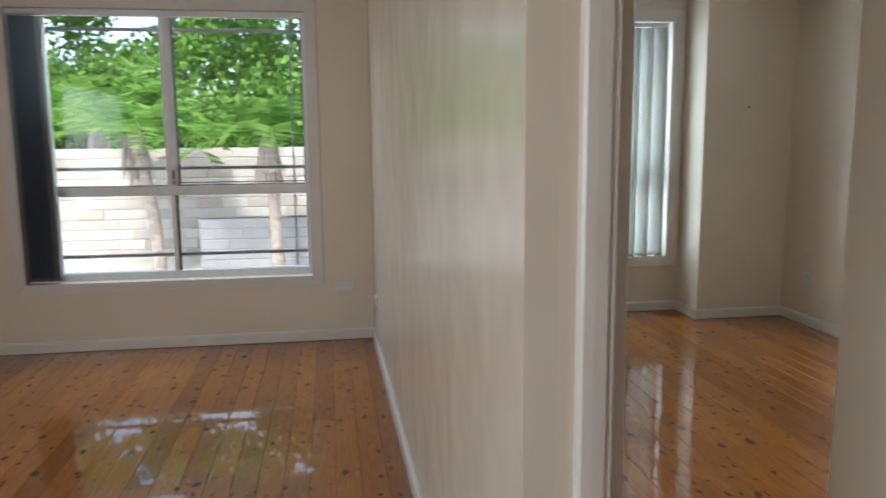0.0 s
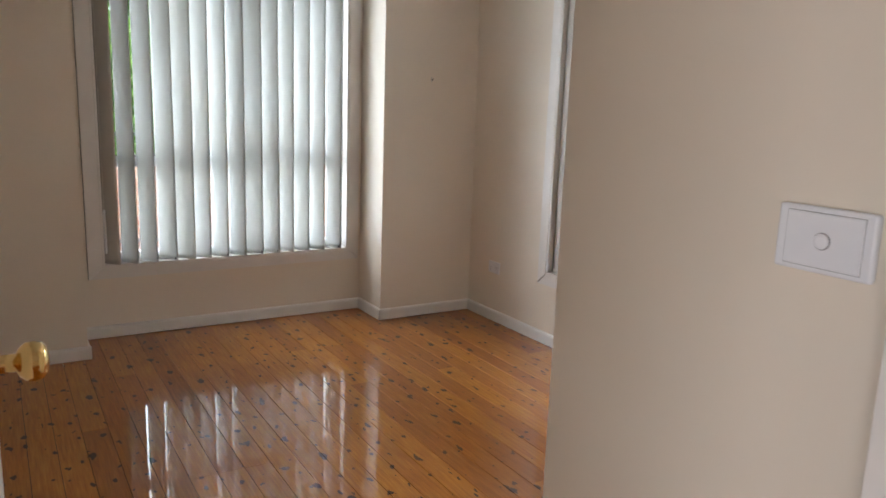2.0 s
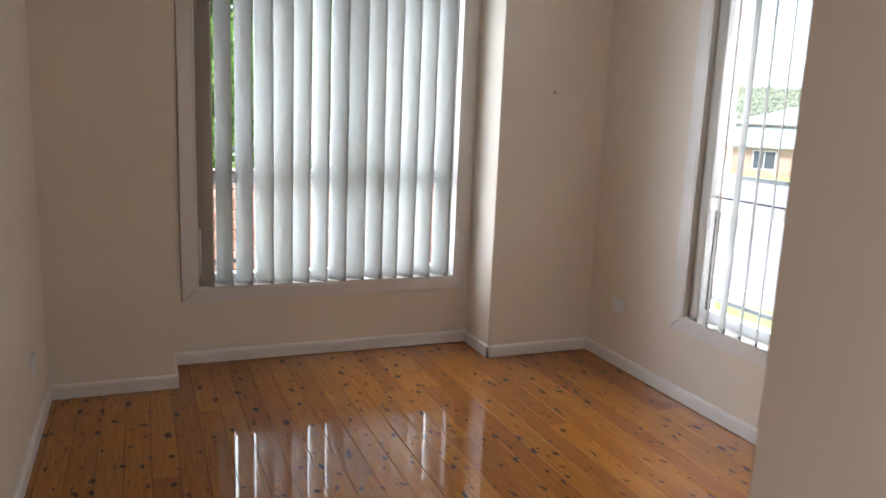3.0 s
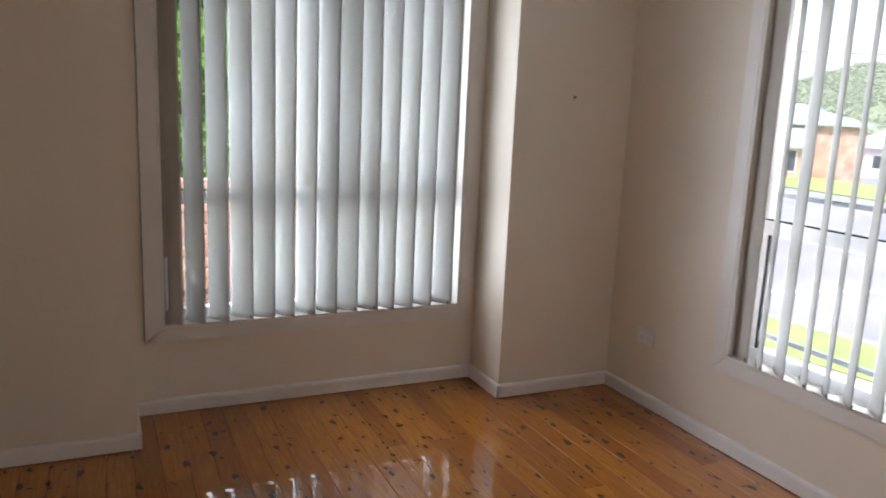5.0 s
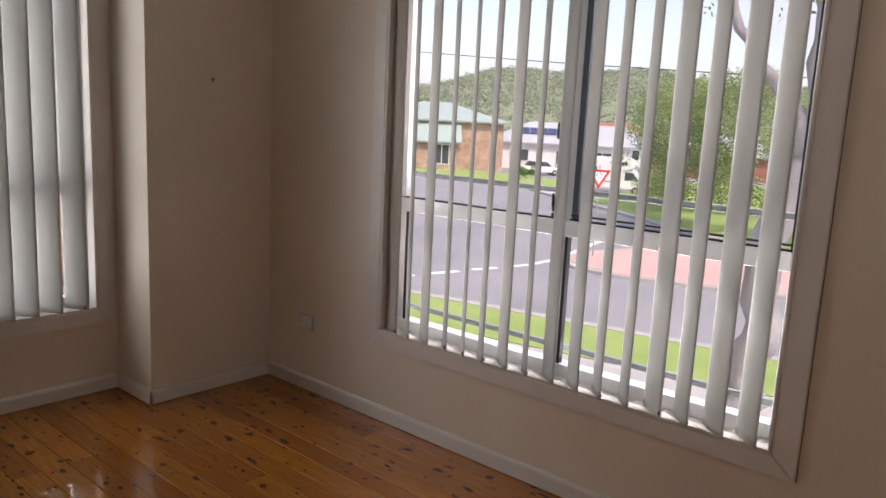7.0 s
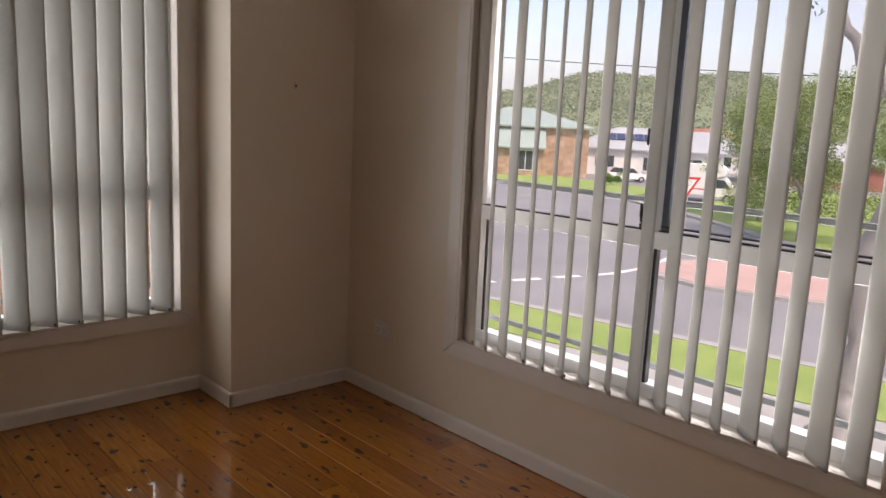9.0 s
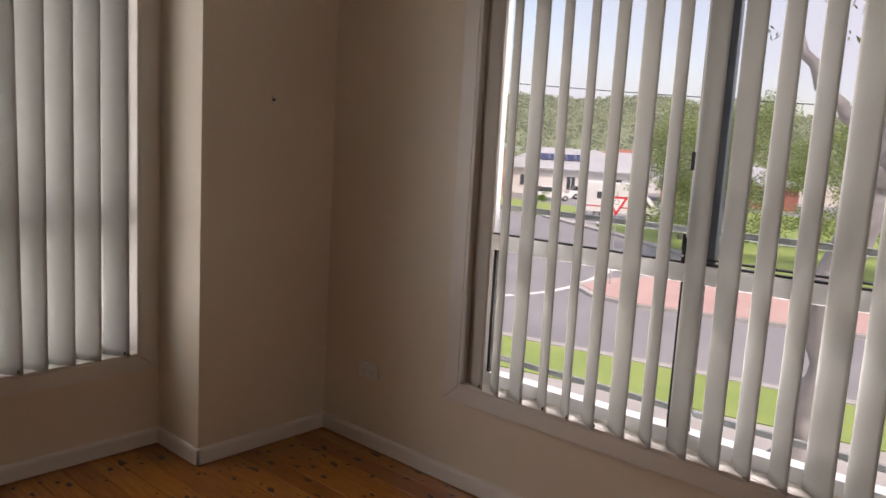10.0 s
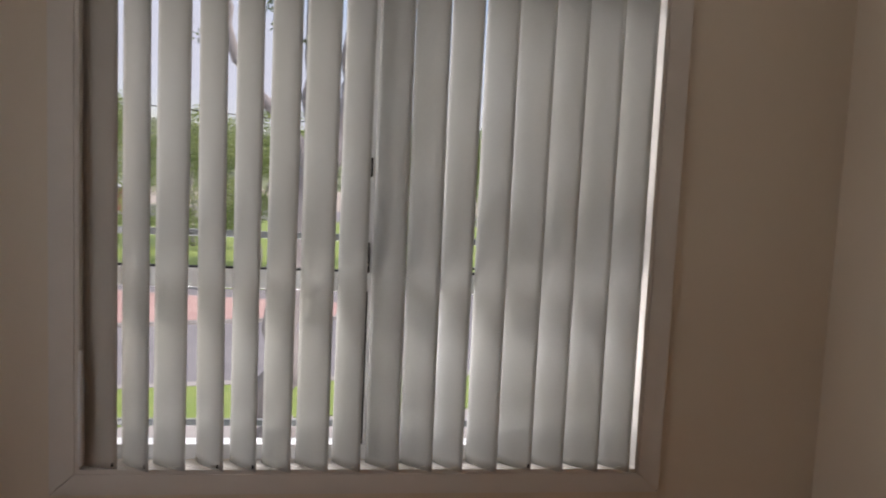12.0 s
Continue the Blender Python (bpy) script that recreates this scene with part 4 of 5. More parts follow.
        for x0, z0, x1, z1 in ((-ww / 2 - 0.09, -0.09, ww / 2 + 0.09, 0), (-ww / 2 - 0.09, hh, ww / 2 + 0.09, hh + 0.09), (-ww / 2 - 0.09, 0, -ww / 2, hh), (ww / 2, 0, ww / 2 + 0.09, hh), (-0.04, 0, 0.04, hh)):
            part("frame", soft_box(x0, -0.07, z0, x1, 0.04, z1, 0.01, 1), FARWHITE, win)
    return e


gable_house("two-storey tan brick house with a pale green roof", (67.4, 61.0), -48, 15, 12, 5.4, 7.4, FARBRICK, ROOFGREEN,
            (("wing", 0.75, 0.75, 1.5, 2.0), ("wing", -4.4, 0.9, 2.0, 1.7), ("left", 0, 3.2, 1.6, 1.4)), wing=(-7.5, 2.4, 2.2))
gable_house("low white house with a grey roof and solar panels", (83, 54), -52, 17, 10, 3.2, 5.7, FARWHITE, ROOFGREY,
            (("front", -5, 1.0, 2.2, 1.3), ("front", 0, 0.2, 1.0, 2.1), ("front", 5, 1.0, 2.2, 1.3)), True)
gable_house("white weatherboard house with a dark grey roof", (104, 58), -58, 14, 10, 3.3, 5.6, FARWHITE, ROOFGREY, (("front", -3, 1.0, 2, 1.3), ("front", 3, 1.0, 2, 1.3)))
gable_house("red brick house with a tiled roof", (92, 37), -66, 15, 9, 2.9, 5.0, ROOFRED, ROOFGREY, (("front", -4, 0.9, 1.8, 1.3), ("front", 3, 0.9, 2.0, 1.3)))
gable_house("distant cream house with a red tile roof", (150, 82), -60, 16, 10, 3.4, 6.4, FARBRICK, ROOFRED, (("front", -4, 1.0, 2, 1.4), ("front", 3, 1.0, 2, 1.4)))


def camper(at, turn):
    """A white motorhome: cab, tall body, over-cab bunk, wheels, windows."""
    e = base("motorhome", "white motorhome with an over-cab bunk, parked across the street", "motorhome", m=pose(at[0], at[1], STREET + 0.04, 0, 0, turn))
    body = bmesh.new()
    prof = [(-3.1, 0.45), (1.2, 0.45), (1.2, 1.9), (2.0, 2.05), (2.15, 2.5), (1.7, 2.95), (-3.0, 2.95), (-3.15, 2.8)]
    ra = [body.verts.new((x, -1.1, z)) for x, z in prof]
    rb = [body.verts.new((x, 1.1, z)) for x, z in prof]
    k = len(prof)
    for i in range(k):
        body.faces.new((ra[i], ra[(i + 1) % k], rb[(i + 1) % k], rb[i]))
    body.faces.new(ra)
    body.faces.new(rb[::-1])
    bmesh.ops.recalc_face_normals(body, faces=body.faces[:])
    bmesh.ops.bevel(body, geom=body.edges[:], offset=0.08, segments=2, affect="EDGES")
    part("body", body, VANWHITE, e)
    cab = bmesh.new()
    prof = [(1.2, 0.4), (3.1, 0.4), (3.15, 0.95), (2.75, 1.15), (2.05, 1.95), (1.2, 2.0)]
    ra = [cab.verts.new((x, -0.98, z)) for x, z in prof]
    rb = [cab.verts.new((x, 0.98, z)) for x, z in prof]
    k = len(prof)
    for i in range(k):
        cab.faces.new((ra[i], ra[(i + 1) % k], rb[(i + 1) % k], rb[i]))
    cab.faces.new(ra)
    cab.faces.new(rb[::-1])
    bmesh.ops.recalc_face_normals(cab, faces=cab.faces[:])
    bmesh.ops.bevel(cab, geom=cab.edges[:], offset=0.06, segments=2, affect="EDGES")
    part("cab", cab, VANWHITE, e)
    for s in (-1, 1):
        bm = bmesh.new()
        f = [bm.verts.new((x, s * 0.985, z)) for x, z in ((1.35, 1.15), (2.5, 1.15), (2.0, 1.8), (1.35, 1.82))]
        g = [bm.verts.new((v.co.x, s * 0.96, v.co.z)) for v in f]
        bm.faces.new(f)
        bm.faces.new(g)
        part("side_window", bm, FARGLASS, e)
        part("side_window", soft_box(-1.9, s * 1.08 - 0.03, 1.6, -0.9, s * 1.08 + 0.03, 2.2, 0.02, 1), FARGLASS, e)
        part("side_window", soft_box(0.9, s * 1.08 - 0.03, 2.35, 1.5, s * 1.08 + 0.03, 2.65, 0.02, 1), FARGLASS, e)
        part("stripe", soft_box(-2.9, s * 1.085 - 0.02, 0.95, 1.0, s * 1.085 + 0.02, 1.05, 0.005, 1), SIGNRED, e)
        for x in (-1.8, 2.3):
            w = base("wheel", "", "")
            w.parent = e
            w.location = (x, s * 0.95, 0.34)
            part("tyre", lathe([(0.20, -0.1), (0.32, -0.1), (0.34, -0.06), (0.34, 0.06), (0.32, 0.1), (0.20, 0.1)], 20, "Y"), RUBBER, w)
            part("rim", lathe([(0.05, -0.11), (0.19, -0.104), (0.20, 0.104), (0.05, 0.11)], 16, "Y"), GALV, w)
    return e


camper((57.5, 32.5), -68)


def parked_car(label, at, turn, paint):
    e = base("car", label, "car", "parked cars", m=pose(at[0], at[1], STREET + 0.04, 0, 0, turn))
    for name, prof, hw, m in (("body", [(-2.1, 0.3), (2.1, 0.3), (2.15, 0.75), (1.2, 0.92), (-2.05, 0.95), (-2.15, 0.6)], 0.85, paint), ("cabin", [(-1.7, 0.9), (1.1, 0.9), (0.5, 1.42), (-1.2, 1.45)], 0.76, FARGLASS)):
        bm = bmesh.new()
        ra = [bm.verts.new((x, -hw, z)) for x, z in prof]
        rb = [bm.verts.new((x, hw, z)) for x, z in prof]
        k = len(prof)
        for i in range(k):
            bm.faces.new((ra[i], ra[(i + 1) % k], rb[(i + 1) % k], rb[i]))
        bm.faces.new(ra)
        bm.faces.new(rb[::-1])
        bmesh.ops.recalc_face_normals(bm, faces=bm.faces[:])
        bmesh.ops.bevel(bm, geom=bm.edges[:], offset=0.07, segments=2, affect="EDGES")
        part(name, bm, m, e)
    part("roof", soft_box(-1.15, -0.7, 1.42, 0.45, 0.7, 1.48, 0.02, 1), paint, e)
    for s in (-1, 1):
        for x in (-1.3, 1.35):
            w = base("wheel", "", "")
            w.parent = e
            w.location = (x, s * 0.78, 0.31)
            part("tyre", lathe([(0.18, -0.09), (0.30, -0.09), (0.31, 0.0), (0.30, 0.09), (0.18, 0.09)], 18, "Y"), RUBBER, w)
            part("rim", lathe([(0.04, -0.1), (0.17, -0.094), (0.18, 0.094), (0.04, 0.1)], 14, "Y"), GALV, w)
    return e


parked_car("white utility car parked before the white house", (69, 47), -40, VANWHITE)
parked_car("white sedan parked before the white house", (76, 47), -42, VANWHITE)

# give-way sign on the island's nose
sx, sy = out(11.0, 7.54)
sign = base("give_way_sign", "red and white triangular give-way sign on a steel pole", "road sign", m=pose(sx, sy, STREET + 0.15, 0, 0, -63))
bm = bmesh.new()
rod(bm, (0, 0, 0), (0, 0, 3.75), 0.03, n=12)
part("pole", bm, GALV, sign)


def triangle(r, y0, y1):
    bm = bmesh.new()
    f = [bm.verts.new((r * math.sin(radians(a)), y0, 3.3 + r * -math.cos(radians(a)))) for a in (0, 120, 240)]
    g = [bm.verts.new((v.co.x, y1, v.co.z)) for v in f]
    bm.faces.new(f)
    bm.faces.new(g[::-1])
    for k in range(3):
        bm.faces.new((f[k], f[(k + 1) % 3], g[(k + 1) % 3], g[k]))
    bmesh.ops.recalc_face_normals(bm, faces=bm.faces[:])
    return bm


part("sign_plate", triangle(0.52, -0.05, -0.035), SIGNRED, sign)
part("sign_face", triangle(0.34, -0.056, -0.0505), SIGNWHITE, sign)
bm = bmesh.new()
for k in range(3):
    for i in range(5):
        a0, a1 = radians(k * 120 + i * 18), radians(k * 120 + i * 18 + 18)
        rod(bm, (0.10 * math.cos(a0), -0.058, 3.33 + 0.10 * math.sin(a0)), (0.10 * math.cos(a1), -0.058, 3.33 + 0.10 * math.sin(a1)), 0.012, n=6)
part("roundabout_arrows", bm, BLACK, sign)


# ---- trees ----
def scatter_leaves(bm, rnd, centre, radii, count, size, droop=0.0, thin=0.35):
    """Small bent leaves over an uneven clump."""
    for _ in range(count):
        u = Vector((rnd.gauss(0, 1), rnd.gauss(0, 1), rnd.gauss(0, 1)))
        u = u.normalized() * (rnd.random() ** 0.45)
        p = Vector(centre) + Vector((u.x * radii[0], u.y * radii[1], u.z * radii[2]))
        along = Vector((rnd.uniform(-1, 1), rnd.uniform(-1, 1), rnd.uniform(-0.6, 0.5) - droop)).normalized()
        side = along.cross(Vector((rnd.uniform(-1, 1), rnd.uniform(-1, 1), rnd.uniform(-1, 1)))).normalized()
        s = size * rnd.uniform(0.6, 1.4)
        q = [bm.verts.new(p), bm.verts.new(p + along * s * 0.5 + side * s * thin), bm.verts.new(p + along * s), bm.verts.new(p + along * s * 0.5 - side * s * thin)]
        bm.faces.new(q)


def limb(bm, pts, r0, r1, n=10):
    """One continuous tapering tube along the points."""
    rings = []
    for k, p in enumerate(pts):
        p = Vector(p)
        way = (Vector(pts[min(k + 1, len(pts) - 1)]) - Vector(pts[max(k - 1, 0)])).normalized()
        side = way.cross(Vector((0.31, 0.95, 0.05))).normalized()
        up = side.cross(way)
        r = r0 + (r1 - r0) * k / (len(pts) - 1)
        rings.append([bm.verts.new(p + (side * math.cos(i * math.tau / n) + up * math.sin(i * math.tau / n)) * r) for i in range(n)])
    for a, b in zip(rings, rings[1:]):
        for i in range(n):
            bm.faces.new((a[i], a[(i + 1) % n], b[(i + 1) % n], b[i]))
    bm.faces.new(rings[0][::-1])
    bm.faces.new(rings[-1])


def tree(label, at, z, trunk_pts, r, clumps, leaf, size, count, seed, category="tree", bark=BARK, droop=0.0, thin=0.35, name="tree", group=""):
    """trunk_pts: lists of points, the first being the trunk; clumps: (centre, radii). All from the base."""
    rnd = random.Random(seed)
    e = base(name, label, category, group, m=pose(at[0], at[1], z))
    for k, (pts, r0, r1) in enumerate(trunk_pts):
        bm = bmesh.new()
        pts = [Vector(p) for p in pts]
        fine = []
        for p, q in zip(pts, pts[1:]):
            for i in range(4):
                fine.append(p.lerp(q, i / 4) + Vector((rnd.uniform(-1, 1), rnd.uniform(-1, 1), 0)) * r0 * 0.12 * (i > 0))
        fine.append(pts[-1])
        limb(bm, fine, r0 * r, r1 * r)
        part("trunk" if k == 0 else "limb", bm, bark, e, smooth=True)
    bm = bmesh.new()
    total = sum(c[1][0] * c[1][1] * c[1][2] for c in clumps) or 1
    for centre, radii in clumps:
        scatter_leaves(bm, rnd, centre, radii, max(20, int(count * radii[0] * radii[1] * radii[2] / total)), size, droop, thin)
    part("crown", bm, leaf, e)
    return e


def clumps_in(seed, n, centre, spread, rad):
    rnd = random.Random(seed)
    res = []
    for _ in range(n):
        p = tuple(c + rnd.uniform(-1, 1) * s for c, s in zip(centre, spread))
        k = rnd.uniform(0.6, 1.25)
        res.append((p, (rad * k, rad * k, rad * k * 0.8)))
    return res


gz = ground_height(8.3, 4.35)
tree("pale-barked gum tree with a forked leaning trunk beside the footpath", (8.3, 4.35), gz - 0.05, (
    ([(0, 0.03, 0), (0, 0.0, 0.5), (0, 0.0, -0.9 - gz), (0.02, -0.07, -0.1 - gz), (0.0, -0.25, 0.95 - gz), (0.0, -0.42, 1.5 - gz)], 1.0, 0.72),
    ([(0.0, -0.40, 1.45 - gz), (0.02, -0.62, 1.95 - gz), (0.05, -0.76, 2.5 - gz), (0.1, -0.85, 3.6 - gz), (0.2, -0.95, 5.8 - gz)], 0.66, 0.3),
    ([(0.0, -0.40, 1.42 - gz), (0.08, -0.33, 1.9 - gz), (0.12, -0.30, 2.7 - gz), (0.2, -0.2, 4.4 - gz)], 0.42, 0.2),
    ([(0.0, -0.36, 1.40 - gz), (-0.03, -0.18, 1.72 - gz), (-0.05, 0.08, 2.02 - gz), (-0.06, 0.36, 2.40 - gz), (-0.1, 0.48, 3.0 - gz), (-0.1, 0.7, 4.6 - gz)], 0.36, 0.16),
    ([(0.02, -0.66, 2.05 - gz), (-0.2, -0.62, 2.45 - gz), (-0.5, -0.9, 3.4 - gz)], 0.28, 0.12)), 0.205,
    clumps_in(4, 22, (0.1, -0.2, 5.2 - gz), (1.9, 2.4, 1.1), 0.55) + clumps_in(5, 7, (0.0, 0.3, 3.0 - gz), (0.3, 0.6, 0.4), 0.2) + clumps_in(6, 12, (0.3, -1.5, 3.0 - gz), (0.5, 0.8, 1.0), 0.26), GUMLEAF, 0.085, 9500, 11, droop=0.6, thin=0.16)
for k, (x, y, s, h, sd) in enumerate(((40.5, 17.5, 3.6, 8.6, 21), (47, 22.5, 3.4, 7.6, 22), (41, 8.5, 4.2, 9.5, 23), (43, -2, 4.5, 8.5, 24), (46, -14, 5, 9, 25), (52, 14, 4.5, 8.5, 26))):
    tree("wispy yellow-green tree on the far lawn", (x, y), STREET + 0.1, (([(0, 0, 0), (0.2, 0.1, h * 0.35), (0.0, 0.3, h * 0.8)], 1.0, 0.3), ([(0.15, 0.1, h * 0.3), (1.2, -0.8, h * 0.6)], 0.5, 0.2), ([(0.15, 0.1, h * 0.25), (-1.1, 0.9, h * 0.55)], 0.5, 0.2)), 0.2,
         clumps_in(sd, 34, (0, 0, h * 0.56), (s * 0.75, s * 0.75, h * 0.36), 1.15), NEEDLE, 0.17, 21000, sd, droop=0.35, thin=0.2, group="trees on the far lawn")
for k, (x, y, w) in enumerate(((55.5, 27.0, 1.0), (51, 25, 1.2), (62, 44, 1.1), (60, 29, 1.0))):
    tree("rounded green garden shrub by the street", (x, y), STREET, (([(0, 0, 0), (0, 0, 0.7)], 1.0, 0.5),), 0.06, clumps_in(60 + k, 8, (0, 0, 0.8), (w * 0.7, w * 0.7, 0.4), 0.5), LEAF, 0.16, 900, 60 + k, "shrub", name="shrub", group="street shrubs")

# hill of forest behind the houses: a ridge clothed in crowns
rnd = random.Random(9)


def ridge(az):
    return 30 + 13 * math.exp(-((az - 30) / 11.0) ** 2) + 3.0 * math.sin(az * 0.55) - 9 * max(0, (az - 36) / 14.0)


hv, hf = [], []
azs = [-45 + 1.25 * i for i in range(105)]
rows = [(230, 0.0), (300, 0.25), (400, 0.6), (500, 0.92), (560, 1.0), (680, 0.7)]
for az in azs:
    for dist, k in rows:
        hv.append((1.1 + dist * math.cos(radians(az)), 2.0 + dist * math.sin(radians(az)), STREET - 0.5 + k * (ridge(az) + 1.0)))
n = len(rows)
for i in range(len(azs) - 1):
    for j in range(n - 1):
        hf.append((i * n + j, (i + 1) * n + j, (i + 1) * n + j + 1, i * n + j + 1))
me = bpy.data.meshes.new("hill")
me.from_pydata(hv, [], hf)
# undergrowth paled like the crowns, to carry the same painted haze
HILLSOIL_HAZE = varied("haze_tinted_undergrowth", (0.16, 0.20, 0.12), (0.21, 0.25, 0.15), 0.95, 0.05)
me.materials.append(HILLSOIL_HAZE)
tagged(new("backdrop_hill", me), "low wooded hill behind the houses", "hill", "", "structure")
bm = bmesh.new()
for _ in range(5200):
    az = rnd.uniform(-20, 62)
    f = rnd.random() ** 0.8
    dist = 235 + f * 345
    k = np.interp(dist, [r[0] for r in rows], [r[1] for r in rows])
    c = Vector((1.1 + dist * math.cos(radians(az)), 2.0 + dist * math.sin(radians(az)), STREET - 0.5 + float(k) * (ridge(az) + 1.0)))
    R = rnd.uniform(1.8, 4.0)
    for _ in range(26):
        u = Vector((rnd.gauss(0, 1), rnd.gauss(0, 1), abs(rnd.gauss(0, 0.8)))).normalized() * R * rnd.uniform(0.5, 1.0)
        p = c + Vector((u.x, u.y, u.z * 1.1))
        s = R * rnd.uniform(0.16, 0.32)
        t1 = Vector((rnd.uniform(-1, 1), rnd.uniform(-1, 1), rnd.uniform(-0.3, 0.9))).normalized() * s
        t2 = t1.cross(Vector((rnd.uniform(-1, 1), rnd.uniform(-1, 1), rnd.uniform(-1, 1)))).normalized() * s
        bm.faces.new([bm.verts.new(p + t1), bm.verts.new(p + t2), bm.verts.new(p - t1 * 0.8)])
tagged(part("haze_tinted_forest", bm, HILLTREE_HAZE), "dense eucalypt forest covering the hill", "forest", "", "stuff")

# power line along the street, sagging towards the south
bm = bmesh.new()
limb(bm, [Vector((25.0, y, 2.62 + 0.042 * (y + 2) + 0.0009 * (y - 2) ** 2)) for y in range(-44, 66, 5)], 0.016, 0.016, 5)
tagged(part("power_line", bm, CABLE), "thin black overhead power line along the street", "cable")


# ---- garden side ----
def masonry(name, label, category, x0, x1, y, z0, courses, size, gap, mesh_mat, seed, depth=0.18):
    """A wall of single blocks in half bond, set on a recessed core."""
    rnd = random.Random(seed)
    e = base(name, label, category)
    L, H = size
    part("core", soft_box(x0, y + 0.012, z0, x1, y + depth, z0 + courses * H - gap, 0.004, 1), MORTAR, e)
    me = finish("block", soft_box(-L / 2 + gap / 2, -depth / 2, 0, L / 2 - gap / 2, depth / 2, H - gap, 0.008, 1), mesh_mat)
    half = finish("block", soft_box(-L / 4 + gap / 2, -depth / 2, 0, L / 4 - gap / 2, depth / 2, H - gap, 0.008, 1), mesh_mat)
    for c in range(courses):
        x = x0
        if c % 2:
            o = new("block", half)
            o.parent, o.location = e, (x + L / 4, y + depth / 2 + rnd.uniform(-0.004, 0.004), z0 + c * H)
            x += L / 2
        while x + L <= x1 + 0.01:
            o = new("block", me)
            o.parent, o.location = e, (x + L / 2, y + depth / 2 + rnd.uniform(-0.004, 0.004), z0 + c * H)
            x += L
    return e


masonry("garden_wall", "sunlit pale cream block garden wall", "garden wall", -5.4, 0.2, 12.6, -0.52, 11, (0.40, 0.16), 0.012, BLOCK, 1)
masonry("planter_wall", "low block planter wall, darkened in its colour for shade", "planter", -1.75, 1.85, 11.3, -0.52, 5, (0.40, 0.15), 0.012, PLANTER_SHADE, 2)
masonry("garden_wall", "orange brick garden wall outside the alcove", "garden wall", 0.75, 4.4, 7.9, -0.52, 16, (0.24, 0.086), 0.010, BRICK, 3, 0.11)


def frond(bm, rnd, start, aim, length, leaf_len, sag):
    """A feathery palm frond: an arching rib with paired leaflets."""
    aim = Vector(aim).normalized()
    pts = [Vector(start) + aim * length * t + Vector((0, 0, -sag * length * t * t)) for t in [i / 14 for i in range(15)]]
    for p, q in zip(pts, pts[1:]):
        rod(bm, p, q, 0.008, 0.006, 4, False)
    side = aim.cross(Vector((0, 0, 1))).normalized()
    for i in range(2, 15):
        for s in (-1, 1):
            for j in (0, 0.5):
                p = pts[i] if j == 0 else (pts[i] + pts[i - 1]) / 2
                l = leaf_len * (1 - abs(i / 14 - 0.5) * 1.1) * rnd.uniform(0.8, 1.15)
                d = (side * s + aim * 0.55 + Vector((0, 0, rnd.uniform(-0.7, -0.05)))).normalized()
                tip = p + d * l
                w = aim * 0.024
                m_ = p + d * l * 0.4
                bm.faces.new([bm.verts.new(p), bm.verts.new(m_ + w), bm.verts.new(tip), bm.verts.new(m_ - w)])


def palm(label, at, z, lean, height, fronds, length, seed):
    rnd = random.Random(seed)
    e = base("palm_tree", label, "palm", "garden palms", m=pose(at[0], at[1], z))
    bm = bmesh.new()
    pts = [Vector((lean[0] * t * t, lean[1] * t * t, height * t)) for t in [i / 12 for i in range(13)]]
    for k, (p, q) in enumerate(zip(pts, pts[1:])):
        r = 0.085 - 0.02 * k / 12 + (0.05 if k > 8 else 0)
        rod(bm, p, q, r * 1.12, r * 0.94, 10)
    part("trunk", bm, PALMBARK, e, "shaggy pale palm trunk")
    bm = bmesh.new()
    top = pts[-1]
    for k in range(fronds):
        a = k * 2.4 + rnd.uniform(-0.2, 0.2)
        up = rnd.uniform(0.35, 1.7)
        frond(bm, rnd, top, (math.cos(a), math.sin(a), up), length * rnd.uniform(0.8, 1.15), 0.42, rnd.uniform(0.35, 0.7))
    part("crown", bm, PALM, e)
    bm = bmesh.new()
    for k in range(26):
        a = rnd.uniform(0, math.tau)
        p = top + Vector((math.cos(a) * 0.1, math.sin(a) * 0.1, rnd.uniform(-0.25, 0.05)))
        q = p + Vector((math.cos(a) * 0.10, math.sin(a) * 0.10, -rnd.uniform(0.35, 0.7)))
        rod(bm, p, q, 0.022, 0.008, 4)
    part("dead_leaf_skirt", bm, PALMBARK, e, "hanging dead leaf bases")
    return e


palm("leaning palm with a shaggy trunk in the garden", (-2.25, 11.0), -0.5, (-0.30, 0.2), 1.95, 30, 1.5, 31)
palm("slender palm beside the planter", (-0.62, 10.7), -0.5, (-0.08, 0.1), 1.85, 28, 1.15, 32)
palm("palm behind the garden wall", (-3.9, 13.6), -0.5, (0.2, 0.1), 2.1, 30, 2.1, 33)
palm("palm beyond the alcove", (2.6, 10.2), -0.5, (0.1, 0.1), 2.2, 18, 1.9, 34)
for k, (x, y, h, s, sd) in enumerate(((-6.5, 17.5, 9.6, 3.2, 41), (-3.2, 18.0, 10.2, 3.4, 42), (0.2, 16.8, 9.4, 3.1, 43), (3.4, 17.2, 9.8, 3.3, 44), (6.6, 16.5, 9.2, 3.1, 45), (-1.6, 15.0, 3.0, 1.7, 46), (2.0, 14.6, 2.8, 1.7, 47), (-5.2, 15.0, 3.0, 1.8, 48))):
    tree("dense bright green garden tree behind the wall", (x, y), -0.5, (([(0, 0, 0), (0.1, 0, h * 0.3), (0, 0.1, h * 0.7)], 1.0, 0.4), ([(0.1, 0, h * 0.3), (0.8, 0.3, h * 0.6)], 0.5, 0.2)), 0.13,
         clumps_in(sd, 14 + int(h * 3.4), (0, 0, h * 0.55), (s * 0.7, s * 0.55, h * 0.42), 0.95), LEAF, 0.15, int(2100 * h), sd, thin=0.36, group="garden trees")
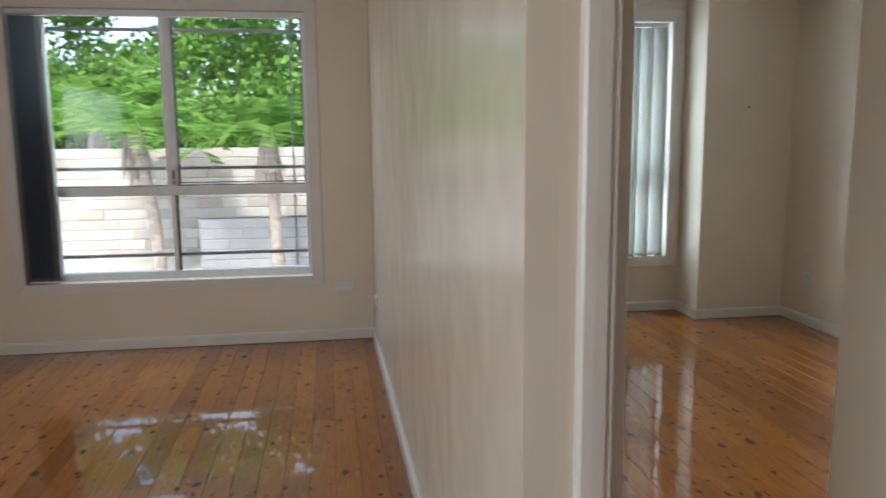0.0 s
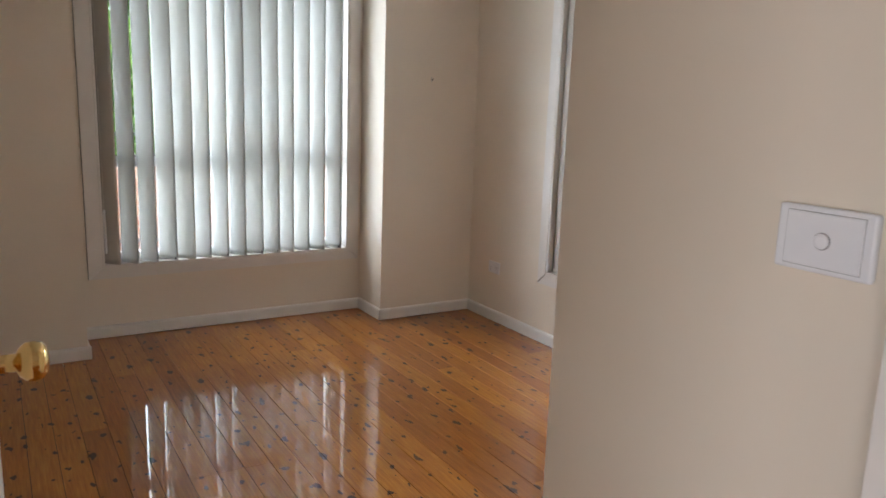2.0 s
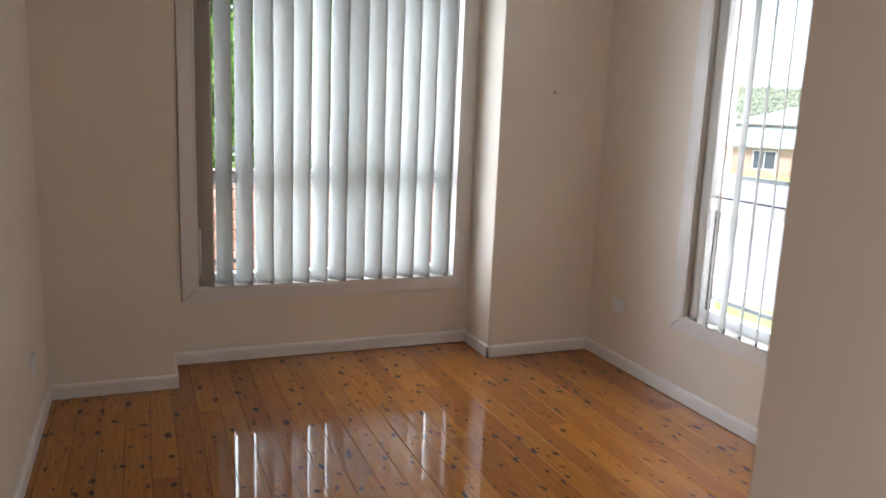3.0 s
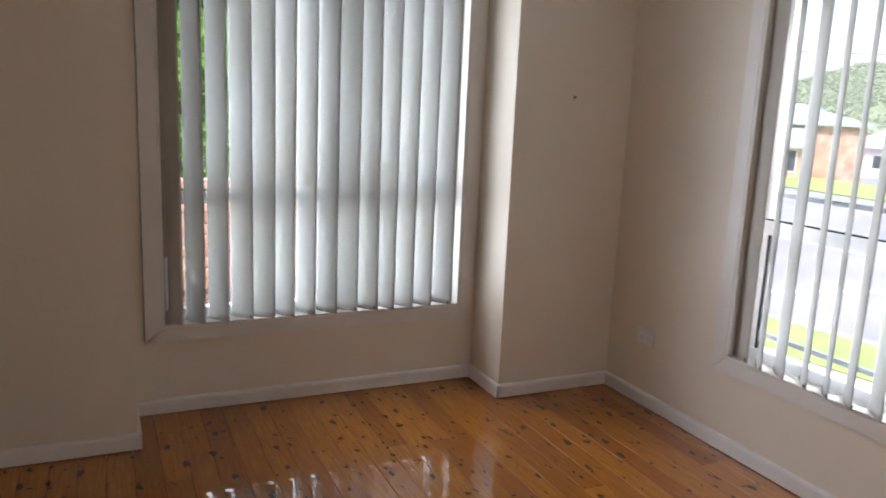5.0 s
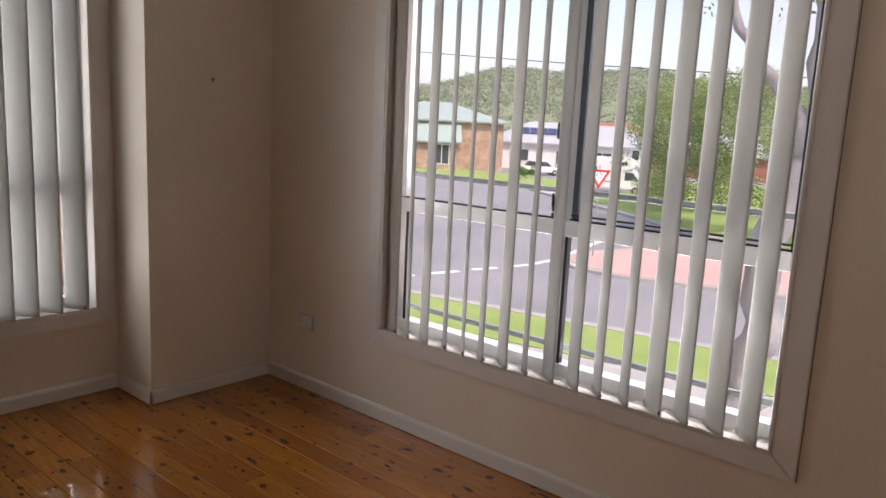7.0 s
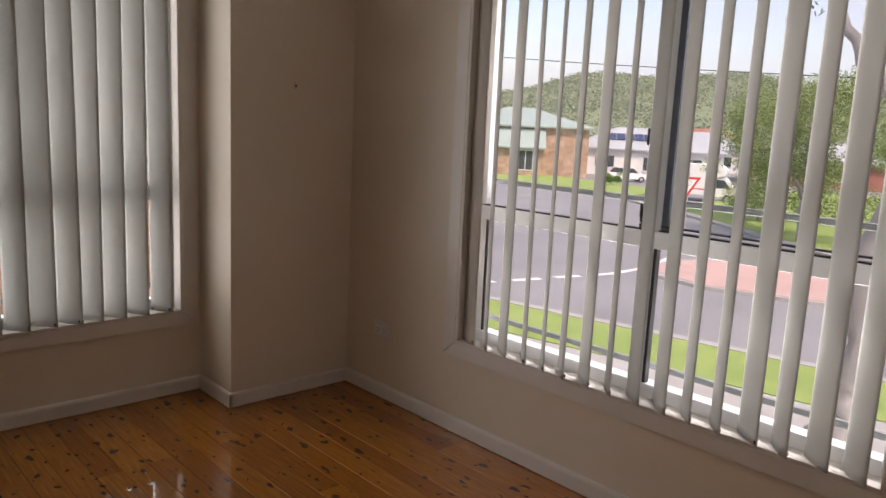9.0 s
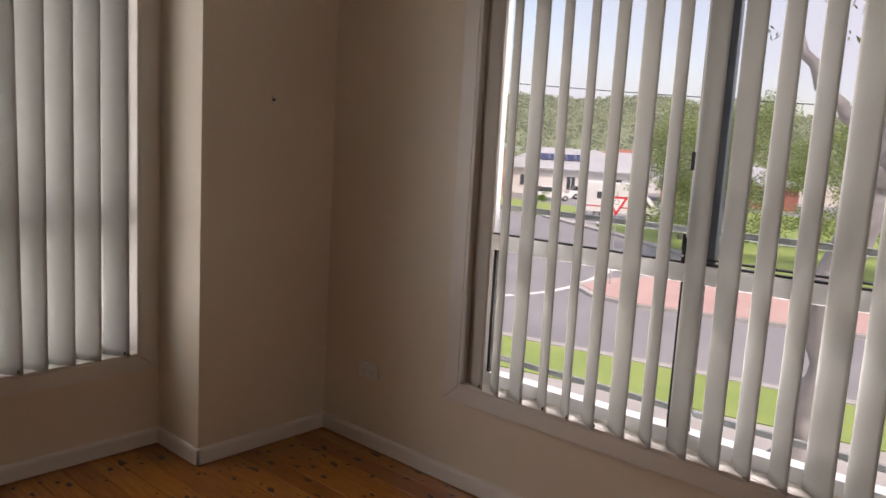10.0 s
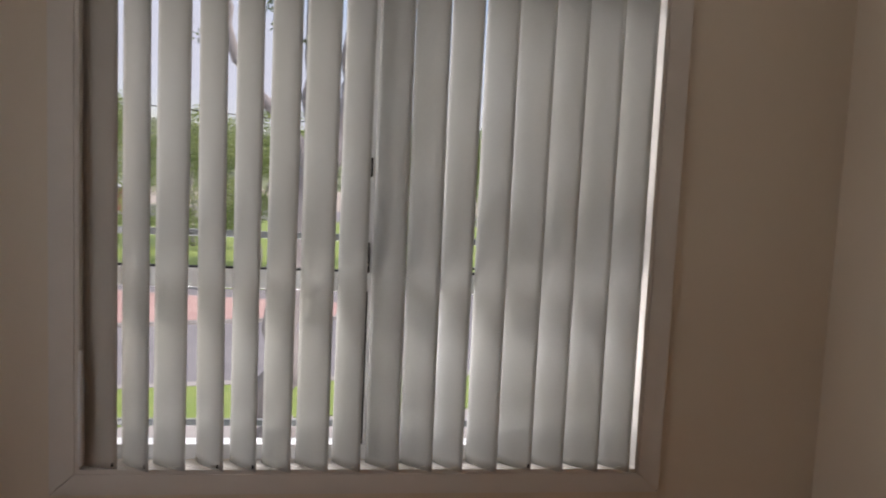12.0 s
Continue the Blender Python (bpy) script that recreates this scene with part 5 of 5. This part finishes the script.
tree("low leafy bush in the planter", (0.9, 11.75), 0.2, (([(0, 0, -0.5), (0, 0, 0.2)], 1.0, 0.5),), 0.03, clumps_in(70, 9, (0, 0, 0.55), (0.9, 0.3, 0.4), 0.36), LEAF, 0.13, 900, 70, "shrub", name="shrub")

# ---- brick skin round the street window's reveal ----
skin = base("wall_brick_skin", "orange brick outer skin of the house", "brick wall", kind="structure")
bm = bmesh.new()
for y0, y1, z0, z1 in ((1.3, 2.62, -0.6, 2.45), (4.47, 6.3, -0.6, 2.45), (2.62, 4.47, -0.6, 0.40), (2.62, 4.47, 2.2, 2.45)):
    box(bm, 3.556, y0, z0, 3.662, y1, z1)
part("mortar_core", bm, MORTAR, skin)
bm = bmesh.new()
for x0, x1, z0, z1 in ((-3.5, 1.11, -0.6, 2.45), (2.70, 3.556, -0.6, 2.45), (1.11, 2.70, -0.6, 0.40), (1.11, 2.70, 2.2, 2.45)):
    box(bm, x0 if x0 > 0 else 0.5, 5.716, z0, x1, 5.82, z1)
part("mortar_core", bm, MORTAR, skin)
brick = finish("brick", soft_box(-0.055, -0.115, 0.0, 0.055, 0.115, 0.076, 0.004, 1), BRICK)
pieces(skin, "brick", brick, [(3.611, 4.465 + 0.112 + (0.04 if k % 2 else 0.0), 0.0 + 0.086 * k) for k in range(-6, 28)])
pieces(skin, "brick", brick, [(3.611, 2.625 - 0.112 - (0.04 if k % 2 else 0.0), 0.0 + 0.086 * k) for k in range(-6, 28)])

# ---- floor boards ----
bm = bmesh.new()
box(bm, -3.4, -2.4, -0.12, 0.44, GY + 0.12, -0.024)
box(bm, 0.44, -2.4, -0.12, 3.54, AY + 0.12, -0.024)
floor = structure("floor", bm, DARK, "varnished cypress board floor, orange and knotty, high gloss", "floor")
rnd = random.Random(77)
BW = 0.1005
cache = {}


def board(x, y0, y1):
    key = round(y1 - y0, 3)
    if key not in cache:
        L = key
        b = bmesh.new()
        g = 0.0010
        pts = [(-BW / 2 + g, -0.022), (-BW / 2 + g, -0.0003), (-BW / 2 + g + 0.0003, 0.0), (BW / 2 - g - 0.0003, 0.0), (BW / 2 - g, -0.0003), (BW / 2 - g, -0.022)]
        r0 = [b.verts.new((u, 0.0004, w)) for u, w in pts]
        r1 = [b.verts.new((u, L - 0.0004, w)) for u, w in pts]
        for i in range(6):
            b.faces.new((r0[i], r0[(i + 1) % 6], r1[(i + 1) % 6], r1[i]))
        b.faces.new(r0)
        b.faces.new(r1[::-1])
        cache[key] = finish("floor_board", b, FLOOR)
    ob = new("floor_board", cache[key])
    ob.parent, ob.location = floor, (x, y0, rnd.uniform(-0.0003, 0.0003))


k = 0
x = 0.509 - 38 * BW + BW / 2
while x < 3.46:
    ends = [-2.3]
    y = -2.3 + rnd.choice((1.2, 1.8, 2.4, 3.0, 3.6))
    far = GY if x < 0.42 else AY
    while y < far - 0.5:
        ends.append(y)
        y += rnd.choice((2.4, 3.0, 3.6, 4.2))
    ends.append(far)
    for p, q in zip(ends, ends[1:]):
        board(x, p, q)
    x += BW
